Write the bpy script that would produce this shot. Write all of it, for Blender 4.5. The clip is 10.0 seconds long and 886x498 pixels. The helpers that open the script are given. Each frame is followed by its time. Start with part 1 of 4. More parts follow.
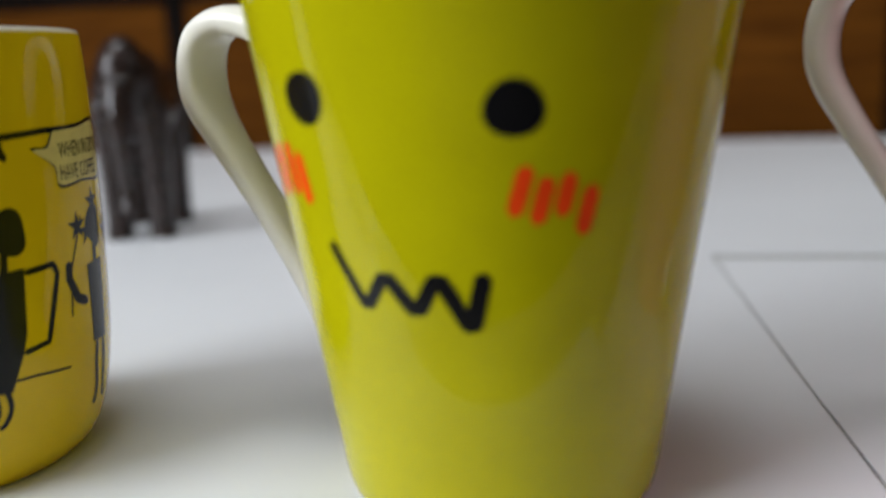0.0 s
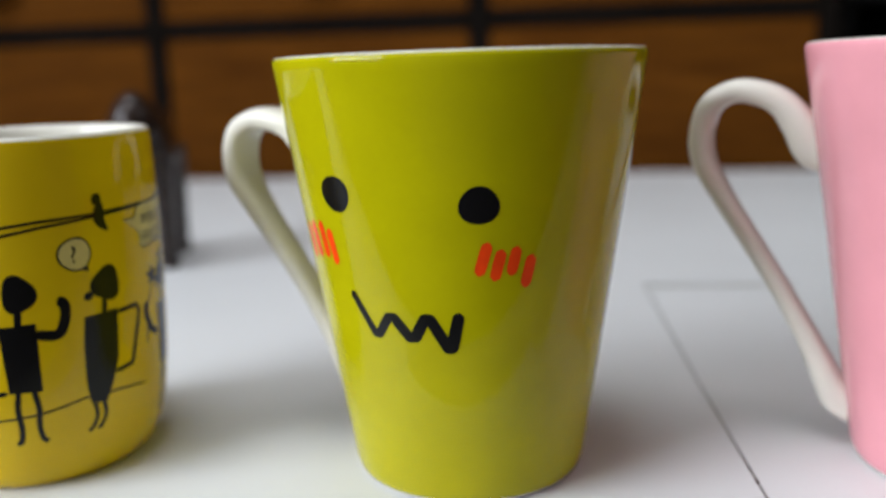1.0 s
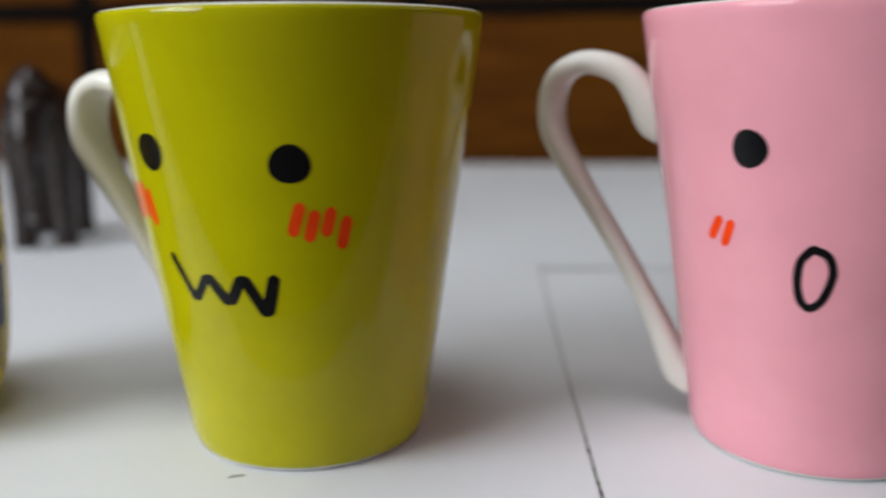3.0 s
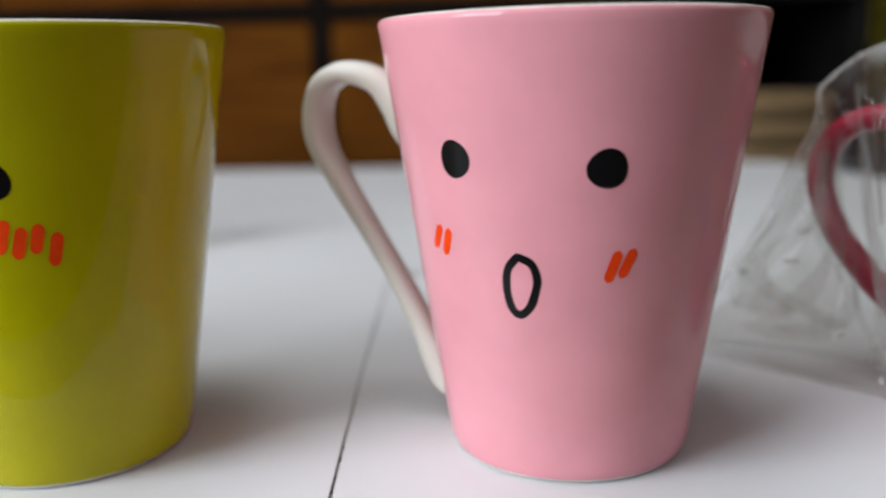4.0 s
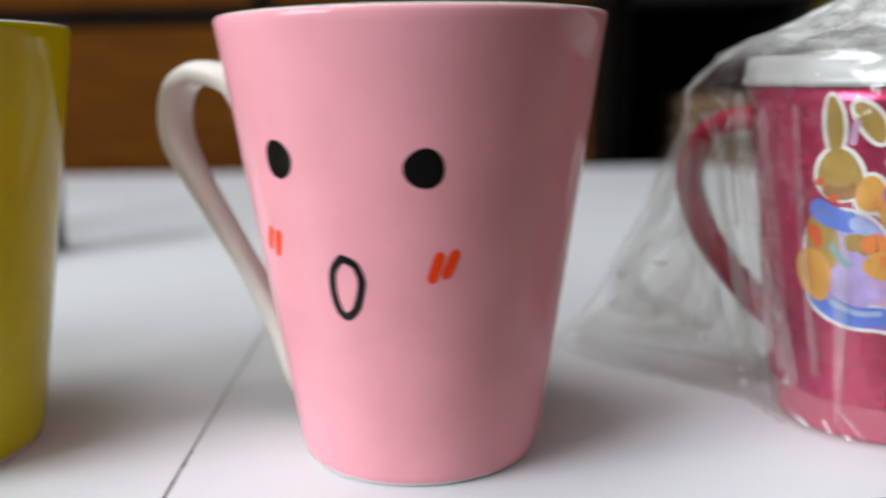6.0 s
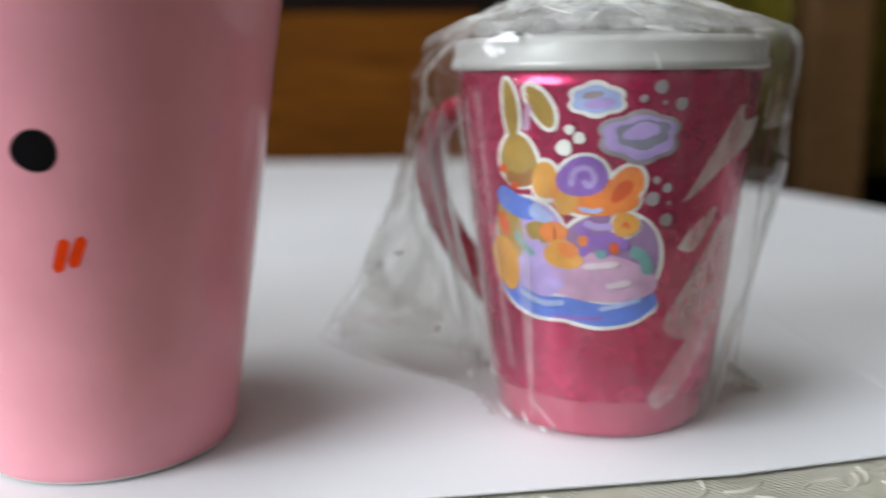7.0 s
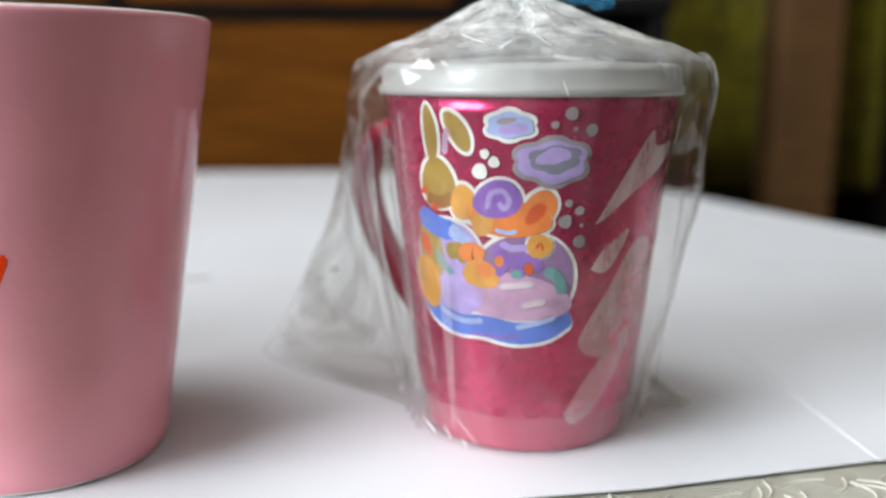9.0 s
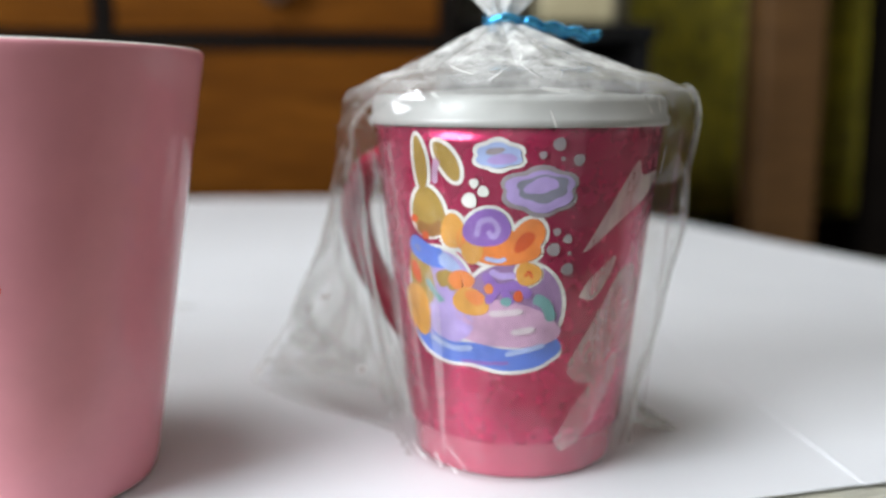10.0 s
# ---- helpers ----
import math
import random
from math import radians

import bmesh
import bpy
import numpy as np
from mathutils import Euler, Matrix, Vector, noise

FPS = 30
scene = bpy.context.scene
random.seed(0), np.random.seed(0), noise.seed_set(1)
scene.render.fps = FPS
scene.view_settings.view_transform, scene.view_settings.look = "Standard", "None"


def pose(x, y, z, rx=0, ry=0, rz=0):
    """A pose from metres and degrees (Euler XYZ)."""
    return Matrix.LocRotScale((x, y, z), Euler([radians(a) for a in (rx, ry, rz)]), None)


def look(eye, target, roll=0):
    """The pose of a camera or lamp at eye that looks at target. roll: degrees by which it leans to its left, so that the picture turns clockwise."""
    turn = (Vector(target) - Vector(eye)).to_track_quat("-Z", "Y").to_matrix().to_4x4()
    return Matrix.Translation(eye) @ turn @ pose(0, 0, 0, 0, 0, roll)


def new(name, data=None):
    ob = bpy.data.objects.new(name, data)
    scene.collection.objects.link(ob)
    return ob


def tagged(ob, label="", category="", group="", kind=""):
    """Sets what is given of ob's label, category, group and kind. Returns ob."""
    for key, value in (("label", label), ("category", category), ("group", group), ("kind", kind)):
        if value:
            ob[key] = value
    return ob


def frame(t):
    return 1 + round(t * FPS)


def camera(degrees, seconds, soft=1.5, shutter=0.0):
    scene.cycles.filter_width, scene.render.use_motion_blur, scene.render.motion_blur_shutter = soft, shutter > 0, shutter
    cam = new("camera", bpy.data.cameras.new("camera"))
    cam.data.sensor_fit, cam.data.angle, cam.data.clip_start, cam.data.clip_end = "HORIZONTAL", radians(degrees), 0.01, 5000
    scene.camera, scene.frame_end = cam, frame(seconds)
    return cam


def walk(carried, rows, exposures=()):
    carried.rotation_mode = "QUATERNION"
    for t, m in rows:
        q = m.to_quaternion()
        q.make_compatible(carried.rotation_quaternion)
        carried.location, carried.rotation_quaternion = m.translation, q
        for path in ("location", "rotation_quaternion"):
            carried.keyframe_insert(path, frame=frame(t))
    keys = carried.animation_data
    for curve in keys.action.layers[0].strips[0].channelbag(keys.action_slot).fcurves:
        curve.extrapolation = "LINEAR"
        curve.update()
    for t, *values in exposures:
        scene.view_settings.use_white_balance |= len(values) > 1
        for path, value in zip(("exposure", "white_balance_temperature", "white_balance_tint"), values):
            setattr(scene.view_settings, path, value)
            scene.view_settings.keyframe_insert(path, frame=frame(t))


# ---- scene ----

CM = 0.01

# ---------------------------------------------------------------- camera
cam = camera(52.8, 10.0, soft=2.5, shutter=0.5)
cam.data.dof.use_dof = True
cam.data.dof.focus_distance = 0.19
cam.data.dof.aperture_fstop = 7.0

PATH = [
    (0, 0.0154, -0.1635, 0.0803, 8.86, -12.11, -2.22),
    (0.1, 0.0161, -0.1682, 0.0811, 8.01, -11.30, -2.13),
    (0.2, 0.0167, -0.1775, 0.0819, 6.67, -10.13, -2.05),
    (0.3, 0.0174, -0.1824, 0.0830, 6.69, -10.04, -2.00),
    (0.4, 0.0179, -0.1867, 0.0845, 7.51, -10.60, -1.98),
    (0.5, 0.0184, -0.1866, 0.0864, 7.96, -11.45, -2.00),
    (0.7, 0.0191, -0.2001, 0.0917, 7.84, -11.64, -2.14),
    (1, 0.0194, -0.2233, 0.1005, 6.38, -11.18, -1.89),
    (1.2, 0.0180, -0.2302, 0.1038, 5.98, -10.81, -1.41),
    (1.5, 0.0202, -0.2263, 0.0974, 5.90, -11.14, -1.55),
    (2, 0.0239, -0.2235, 0.0934, 5.49, -11.49, -1.36),
    (2.2, 0.0240, -0.2228, 0.0938, 5.40, -11.65, -1.28),
    (3.3, 0.0666, -0.2191, 0.0916, 3.21, -11.39, -0.80),
    (3.5, 0.0779, -0.2201, 0.0932, 2.76, -11.61, -1.15),
    (4, 0.1037, -0.2179, 0.0936, 1.60, -11.41, -1.31),
    (4.5, 0.1046, -0.2196, 0.0931, 0.87, -11.09, -0.98),
    (5, 0.1035, -0.2188, 0.0941, 1.15, -11.19, -1.18),
    (5.2, 0.1049, -0.2185, 0.0947, 0.98, -11.23, -1.17),
    (6.5, 0.1669, -0.2133, 0.0893, -1.28, -11.12, -0.87),
    (7, 0.1986, -0.2113, 0.0881, -3.23, -11.53, -0.54),
    (7.5, 0.2136, -0.2153, 0.0926, -3.94, -11.68, -0.36),
    (8, 0.2112, -0.2155, 0.0942, -4.32, -11.39, 0.06),
    (8.5, 0.2120, -0.2171, 0.0943, -4.30, -11.31, 0.02),
    (9, 0.2134, -0.2176, 0.0919, -4.13, -11.04, 0.05),
    (9.5, 0.2121, -0.2182, 0.0931, -5.28, -9.55, 0.16),
    (10, 0.2122, -0.2200, 0.0930, -5.06, -9.41, 0.07),
]


def stand(x, y, z, yaw, pitch, roll):
    return pose(x, y, z, 0, 0, yaw) @ pose(0, 0, 0, 90 + pitch) @ pose(0, 0, 0, 0, 0, roll)


walk(cam, [(row[0], stand(*row[1:])) for row in PATH], exposures=[(0.0, -0.22), (1.0, -0.14), (2.1, -0.08), (3.3, -0.42), (3.6, -0.32), (4.2, -0.02), (5.2, 0.1), (6.5, 0.08), (7.5, 0.3), (10.0, 0.45)])

# ---------------------------------------------------------------- light
world = bpy.data.worlds.new("world")
scene.world = world
world.use_nodes = True
wn, wl = world.node_tree.nodes, world.node_tree.links
sky = wn.new("ShaderNodeTexSky")
sky.sky_type = "NISHITA"
sky.sun_disc = False
sky.sun_elevation, sky.sun_rotation = radians(35), radians(-120)
wn["Background"].inputs["Strength"].default_value = 0.08
wl.new(sky.outputs[0], wn["Background"].inputs["Color"])


def window_light(name, where, target, width, height, power, colour):
    data = bpy.data.lights.new(name, "AREA")
    data.shape, data.size, data.size_y = "RECTANGLE", width, height
    data.energy, data.color = power, colour
    ob = new(name, data)
    ob.matrix_world = look(where, target)
    return ob


window_light("window_daylight", (-1.32, -0.95, 0.78), (0.2, -0.95, 0.78), 1.14, 1.10, 66.0, (0.86, 0.93, 1.0))
window_light("window_daylight", (2.32, 0.22, 1.48), (0.2, 0.22, 1.48), 0.96, 0.70, 4.0, (1.0, 0.95, 0.88))
# unseen overhead source, added to lift the tabletop and soften its shadows
window_light("overhead_fill", (-0.35, -0.10, 2.0), (-0.35, -0.09, 0.0), 0.96, 0.76, 18.0, (0.94, 0.97, 1.0))

# ---------------------------------------------------------------- materials


def material(name):
    m = bpy.data.materials.new(name)
    m.use_nodes = True
    return m, m.node_tree.nodes, m.node_tree.links, m.node_tree.nodes["Principled BSDF"]


def coords(nodes, links, scale=(1, 1, 1)):
    tc = nodes.new("ShaderNodeTexCoord")
    mp = nodes.new("ShaderNodeMapping")
    mp.inputs["Scale"].default_value = scale
    links.new(tc.outputs["Object"], mp.inputs["Vector"])
    return mp.outputs["Vector"]


def noise_tex(nodes, links, vec, scale, detail=4.0, rough=0.55):
    n = nodes.new("ShaderNodeTexNoise")
    n.inputs["Scale"].default_value = scale
    n.inputs["Detail"].default_value = detail
    n.inputs["Roughness"].default_value = rough
    links.new(vec, n.inputs["Vector"])
    return n.outputs["Fac"]


def ramp(nodes, links, fac, stops):
    r = nodes.new("ShaderNodeValToRGB")
    while len(r.color_ramp.elements) < len(stops):
        r.color_ramp.elements.new(0.5)
    for e, (at, c) in zip(r.color_ramp.elements, stops):
        e.position, e.color = at, (*c, 1) if len(c) == 3 else c
    links.new(fac, r.inputs["Fac"])
    return r.outputs["Color"]


def bump(nodes, links, bsdf, height, strength, distance):
    b = nodes.new("ShaderNodeBump")
    b.inputs["Strength"].default_value = strength
    b.inputs["Distance"].default_value = distance
    links.new(height, b.inputs["Height"])
    links.new(b.outputs["Normal"], bsdf.inputs["Normal"])


def glaze(name, colour, rough=0.05, vary=0.05, coat=0.0, metallic=0.0):
    """Fired glaze: near-even colour, faint mottling, an uneven gloss."""
    m, n, l, b = material(name)
    v = coords(n, l)
    f = noise_tex(n, l, v, 55.0)
    lo = tuple(c * (1 - vary) for c in colour)
    hi = tuple(min(1, c * (1 + vary)) for c in colour)
    l.new(ramp(n, l, f, [(0.3, lo), (0.7, hi)]), b.inputs["Base Color"])
    g = noise_tex(n, l, v, 160.0)
    l.new(ramp(n, l, g, [(0.3, (rough * 0.8,) * 3), (0.75, (rough * 1.3,) * 3)]), b.inputs["Roughness"])
    b.inputs["Coat Weight"].default_value = coat
    b.inputs["Specular IOR Level"].default_value = 0.25
    b.inputs["Coat Roughness"].default_value = 0.06
    b.inputs["Metallic"].default_value = metallic
    bump(n, l, b, noise_tex(n, l, v, 90.0, 2.0), 0.05, 0.0008)
    return m


def ink(name, colour, rough=0.2, scale=260.0, low=0.86, high=1.1):
    m, n, l, b = material(name)
    v = coords(n, l)
    f = noise_tex(n, l, v, scale)
    l.new(ramp(n, l, f, [(0.25, tuple(c * low for c in colour)), (0.75, tuple(min(1, c * high) for c in colour))]), b.inputs["Base Color"])
    b.inputs["Roughness"].default_value = rough
    b.inputs["Specular IOR Level"].default_value = 0.22
    return m


def wood(name, dark, light, scale=(3, 3, 30), rough=0.45, gloss=0.2):
    m, n, l, b = material(name)
    v = coords(n, l, scale)
    f = noise_tex(n, l, v, 3.0, 8.0, 0.62)
    l.new(ramp(n, l, f, [(0.3, dark), (0.72, light)]), b.inputs["Base Color"])
    g = noise_tex(n, l, v, 14.0)
    l.new(ramp(n, l, g, [(0.3, (rough * 0.8,) * 3), (0.8, (min(1, rough * 1.3),) * 3)]), b.inputs["Roughness"])
    b.inputs["Specular IOR Level"].default_value = gloss
    bump(n, l, b, f, 0.2, 0.002)
    return m


def cloth(name, dark, light, scale=400.0, rough=0.9):
    m, n, l, b = material(name)
    v = coords(n, l)
    f = noise_tex(n, l, v, scale, 3.0)
    f2 = noise_tex(n, l, v, 9.0, 3.0)
    mix = n.new("ShaderNodeMath")
    mix.operation = "MULTIPLY"
    l.new(f, mix.inputs[0])
    l.new(f2, mix.inputs[1])
    l.new(ramp(n, l, mix.outputs[0], [(0.12, dark), (0.4, light)]), b.inputs["Base Color"])
    b.inputs["Roughness"].default_value = rough
    bump(n, l, b, f, 0.4, 0.001)
    return m


GREEN = glaze("lime_glaze", (0.40, 0.365, 0.002))
PINK = glaze("pink_glaze", (0.72, 0.305, 0.352))
YELLOW = glaze("yellow_glaze", (0.64, 0.44, 0.005))
WHITE = glaze("white_glaze", (0.74, 0.71, 0.64), 0.12, 0.03)
FOOT = glaze("bare_foot_ring", (0.72, 0.70, 0.66), 0.6, 0.08, 0.0)
BLACK_INK = ink("black_ink", (0.005, 0.005, 0.006))
RED_INK = ink("red_ink", (0.82, 0.055, 0.006))
CREAM_INK = ink("cream_ink", (0.62, 0.52, 0.22))
BERRY = glaze("berry_lacquer", (0.50, 0.022, 0.105), 0.26, 0.12, 0.5, 0.6)
BERRY_BASE = glaze("berry_plastic", (0.54, 0.09, 0.16), 0.2, 0.1, 0.6)
STRAP = glaze("maroon_plastic", (0.40, 0.010, 0.045), 0.25, 0.15)
SILVER = glaze("silver_plastic", (0.46, 0.46, 0.445), 0.45, 0.04, 0.0, 0.2)
DRAWER = wood("brown_wood_panel", (0.055, 0.016, 0.0020), (0.135, 0.046, 0.0050), rough=0.85, gloss=0.04)
FRAME = wood("black_painted_wood", (0.004, 0.003, 0.0025), (0.009, 0.0065, 0.005), rough=0.85, gloss=0.04)
KNOB = wood("dark_knob", (0.03, 0.015, 0.008), (0.06, 0.03, 0.015), (40, 40, 40), 0.3)
POST = wood("brown_post_wood", (0.07, 0.035, 0.014), (0.13, 0.065, 0.024))
CARVED = wood("carved_dark_wood", (0.010, 0.006, 0.005), (0.036, 0.021, 0.018), (20, 20, 80), 0.15)
CARVED.node_tree.nodes["Principled BSDF"].inputs["Specular IOR Level"].default_value = 0.5
BLACK_LACQUER = wood("black_lacquer", (0.004, 0.004, 0.004), (0.009, 0.008, 0.008), rough=0.6, gloss=0.08)
CURTAIN = cloth("mustard_cloth", (0.07, 0.055, 0.003), (0.33, 0.27, 0.010), 45.0)
TOWEL = cloth("tan_towel", (0.10, 0.06, 0.025), (0.24, 0.155, 0.07))
CARD = cloth("cream_card", (0.34, 0.29, 0.17), (0.48, 0.42, 0.27), 60.0)
WALL = cloth("wall_paint", (0.13, 0.115, 0.09), (0.19, 0.165, 0.13), 30.0)
CEILING = cloth("ceiling_paint", (0.70, 0.69, 0.66), (0.80, 0.79, 0.76), 30.0)
FLOOR = wood("floor_wood", (0.05, 0.03, 0.018), (0.10, 0.06, 0.035), (2, 20, 2))
WINDOW_PAINT = glaze("window_paint", (0.7, 0.69, 0.66), 0.4, 0.05, 0.0)


def paper_material():
    m, n, l, b = material("white_paper")
    v = coords(n, l)
    f = noise_tex(n, l, v, 7.0, 4.0)
    l.new(ramp(n, l, f, [(0.25, (0.65, 0.655, 0.67)), (0.75, (0.72, 0.725, 0.74))]), b.inputs["Base Color"])
    b.inputs["Roughness"].default_value = 0.5
    b.inputs["Specular IOR Level"].default_value = 0.35
    bump(n, l, b, noise_tex(n, l, v, 900.0, 3.0), 0.06, 0.0004)
    return m


def tablecloth_material():
    """Cream embossed vinyl: fine slanted ribs in patches between smooth raised leaves."""
    m, n, l, b = material("embossed_vinyl")
    v = coords(n, l)
    w = n.new("ShaderNodeTexWave")
    w.inputs["Scale"].default_value = 330.0
    w.inputs["Distortion"].default_value = 0.4
    w.bands_direction = "DIAGONAL"
    l.new(v, w.inputs["Vector"])
    cell = n.new("ShaderNodeTexVoronoi")
    cell.inputs["Scale"].default_value = 60.0
    l.new(v, cell.inputs["Vector"])
    mask = ramp(n, l, cell.outputs["Distance"], [(0.35, (0, 0, 0)), (0.42, (1, 1, 1))])
    mul = n.new("ShaderNodeMixRGB")
    mul.blend_type = "MULTIPLY"
    mul.inputs["Fac"].default_value = 1.0
    l.new(w.outputs["Color"], mul.inputs[1])
    l.new(mask, mul.inputs[2])
    f = noise_tex(n, l, v, 40.0)
    l.new(ramp(n, l, f, [(0.3, (0.30, 0.285, 0.22)), (0.7, (0.46, 0.44, 0.36))]), b.inputs["Base Color"])
    b.inputs["Roughness"].default_value = 0.38
    bump(n, l, b, mul.outputs[0], 0.8, 0.0008)
    return m


def film_material(name="clear_film", low=0.024, high=0.46):
    """Clear crinkled film: mostly see-through, a little milky, with a mirror gloss that grows at a slant."""
    m, n, l, b = material(name)
    v = coords(n, l)
    out = n["Material Output"]
    n.remove(b)
    clear = n.new("ShaderNodeBsdfTransparent")
    clear.inputs["Color"].default_value = (0.96, 0.96, 0.95, 1)
    milk = n.new("ShaderNodeBsdfDiffuse")
    milk.inputs["Color"].default_value = (0.8, 0.79, 0.76, 1)
    gloss = n.new("ShaderNodeBsdfGlossy")
    gloss.inputs["Roughness"].default_value = 0.09
    bp = n.new("ShaderNodeBump")
    bp.inputs["Strength"].default_value = 0.35
    bp.inputs["Distance"].default_value = 0.002
    l.new(noise_tex(n, l, v, 70.0, 3.0), bp.inputs["Height"])
    l.new(bp.outputs["Normal"], gloss.inputs["Normal"])
    slant = n.new("ShaderNodeLayerWeight")
    slant.inputs["Blend"].default_value = 0.5
    l.new(bp.outputs["Normal"], slant.inputs["Normal"])
    steep = n.new("ShaderNodeMath")
    steep.operation = "POWER"
    steep.inputs[1].default_value = 4.0
    l.new(slant.outputs["Facing"], steep.inputs[0])
    fr = n.new("ShaderNodeMath")
    fr.operation = "MULTIPLY_ADD"
    fr.inputs[1].default_value, fr.inputs[2].default_value = 0.5, 0.045
    l.new(steep.outputs[0], fr.inputs[0])
    # the gathered top is crumpled milky, the sides are nearly clear
    sep = n.new("ShaderNodeSeparateXYZ")
    l.new(v, sep.inputs[0])
    gather = n.new("ShaderNodeMapRange")
    gather.inputs["From Min"].default_value, gather.inputs["From Max"].default_value = 0.092, 0.102
    gather.inputs["To Min"].default_value, gather.inputs["To Max"].default_value = low, high
    l.new(sep.outputs["Z"], gather.inputs["Value"])
    streak = n.new("ShaderNodeMath")
    streak.operation = "MULTIPLY"
    l.new(gather.outputs[0], streak.inputs[0])
    drawn = coords(n, l, (1.0, 1.0, 0.3))
    l.new(ramp(n, l, noise_tex(n, l, drawn, 150.0, 6.0, 0.65), [(0.36, (0.55, 0.55, 0.55)), (0.68, (1.7, 1.7, 1.7))]), streak.inputs[1])
    haze = n.new("ShaderNodeMixShader")
    l.new(streak.outputs[0], haze.inputs[0])
    l.new(clear.outputs[0], haze.inputs[1])
    l.new(milk.outputs[0], haze.inputs[2])
    mix = n.new("ShaderNodeMixShader")
    l.new(fr.outputs[0], mix.inputs[0])
    l.new(haze.outputs[0], mix.inputs[1])
    l.new(gloss.outputs[0], mix.inputs[2])
    l.new(mix.outputs[0], out.inputs["Surface"])
    return m


def foil_material():
    m, n, l, b = material("blue_foil")
    v = coords(n, l)
    f = noise_tex(n, l, v, 500.0)
    l.new(ramp(n, l, f, [(0.3, (0.01, 0.14, 0.36)), (0.7, (0.12, 0.55, 0.85))]), b.inputs["Base Color"])
    b.inputs["Metallic"].default_value = 0.9
    b.inputs["Roughness"].default_value = 0.25
    bump(n, l, b, f, 0.8, 0.001)
    return m


RELIEF = glaze("vinyl_relief", (0.52, 0.50, 0.43), 0.35, 0.08)
PAPER, VINYL, FILM, FOIL = paper_material(), tablecloth_material(), film_material(), foil_material()
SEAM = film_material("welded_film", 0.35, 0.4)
# milk strong enough to paint the slanting reflections on the film
SHEEN = film_material("sheen_film", 0.42, 0.42)
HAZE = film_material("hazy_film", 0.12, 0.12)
# serves painted reflections low on the cup and the crumpled corner
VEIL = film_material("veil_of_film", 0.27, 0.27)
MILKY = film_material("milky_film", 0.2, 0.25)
# nearly opaque white: paints window glints that the gloss does not give
GLINT = film_material("glint_film", 0.8, 0.8)

# ---------------------------------------------------------------- mesh helpers


def part(name, bm, mat, parent=None, label="", smooth=True):
    me = bpy.data.meshes.new(name)
    bmesh.ops.recalc_face_normals(bm, faces=bm.faces)
    for f in bm.faces:
        f.smooth = smooth
    bm.to_mesh(me)
    bm.free()
    for one in mat if isinstance(mat, (list, tuple)) else [mat]:
        me.materials.append(one)
    ob = new(name, me)
    if parent:
        ob.parent = parent
    if label:
        ob["label"] = label
    return ob


def thing(name, where, label, category, group="", turn=0.0):
    ob = new(name)
    ob.matrix_basis = pose(*where, 0, 0, turn)
    return tagged(ob, label, category, group)


def box(bm, x0, x1, y0, y1, z0, z1, bevel=0.0):
    r = bmesh.ops.create_cube(bm, size=1.0)
    bmesh.ops.transform(bm, matrix=Matrix.Translation(((x0 + x1) / 2, (y0 + y1) / 2, (z0 + z1) / 2)) @ Matrix.Diagonal((x1 - x0, y1 - y0, z1 - z0, 1)), verts=r["verts"])
    if bevel:
        edges = list({e for v in r["verts"] for e in v.link_edges})
        bmesh.ops.bevel(bm, geom=edges, offset=bevel, segments=2, profile=0.5, affect="EDGES")
    return bm


def slab(bm, corners, z0, z1):
    """A flat plate with any outline."""
    low = [bm.verts.new((x, y, z0)) for x, y in corners]
    high = [bm.verts.new((x, y, z1)) for x, y in corners]
    bm.faces.new(high)
    bm.faces.new(low[::-1])
    for i in range(len(corners)):
        j = (i + 1) % len(corners)
        bm.faces.new((low[i], low[j], high[j], high[i]))
    return bm


def lathe(rings, segments=96, slots=None, close_ends=True):
    """Turn (radius, height) rings in cm round the z axis. slots: a material slot for each band."""
    bm = bmesh.new()
    rows = []
    for r, z in rings:
        rows.append([bm.verts.new((r * CM * math.cos(math.tau * k / segments), r * CM * math.sin(math.tau * k / segments), z * CM)) for k in range(segments)])
    for i in range(len(rows) - 1):
        for k in range(segments):
            f = bm.faces.new((rows[i][k], rows[i][(k + 1) % segments], rows[i + 1][(k + 1) % segments], rows[i + 1][k]))
            if slots:
                f.material_index = slots[i]
    if close_ends:
        bm.faces.new(rows[0][::-1]).material_index = slots[0] if slots else 0
        bm.faces.new(rows[-1]).material_index = slots[-1] if slots else 0
    return bm


def spline(points, steps):
    """Points of a smooth line through the given ones (any number of values each)."""
    out = []
    n = len(points)
    for i in range(n - 1):
        p0, p1, p2, p3 = (np.array(points[min(max(i + d, 0), n - 1)], float) for d in (-1, 0, 1, 2))
        for s in range(steps):
            t = s / steps
            out.append(0.5 * (2 * p1 + (p2 - p0) * t + (2 * p0 - 5 * p1 + 4 * p2 - p3) * t * t + (3 * p1 - p0 - 3 * p2 + p3) * t ** 3))
    out.append(np.array(points[-1], float))
    return out


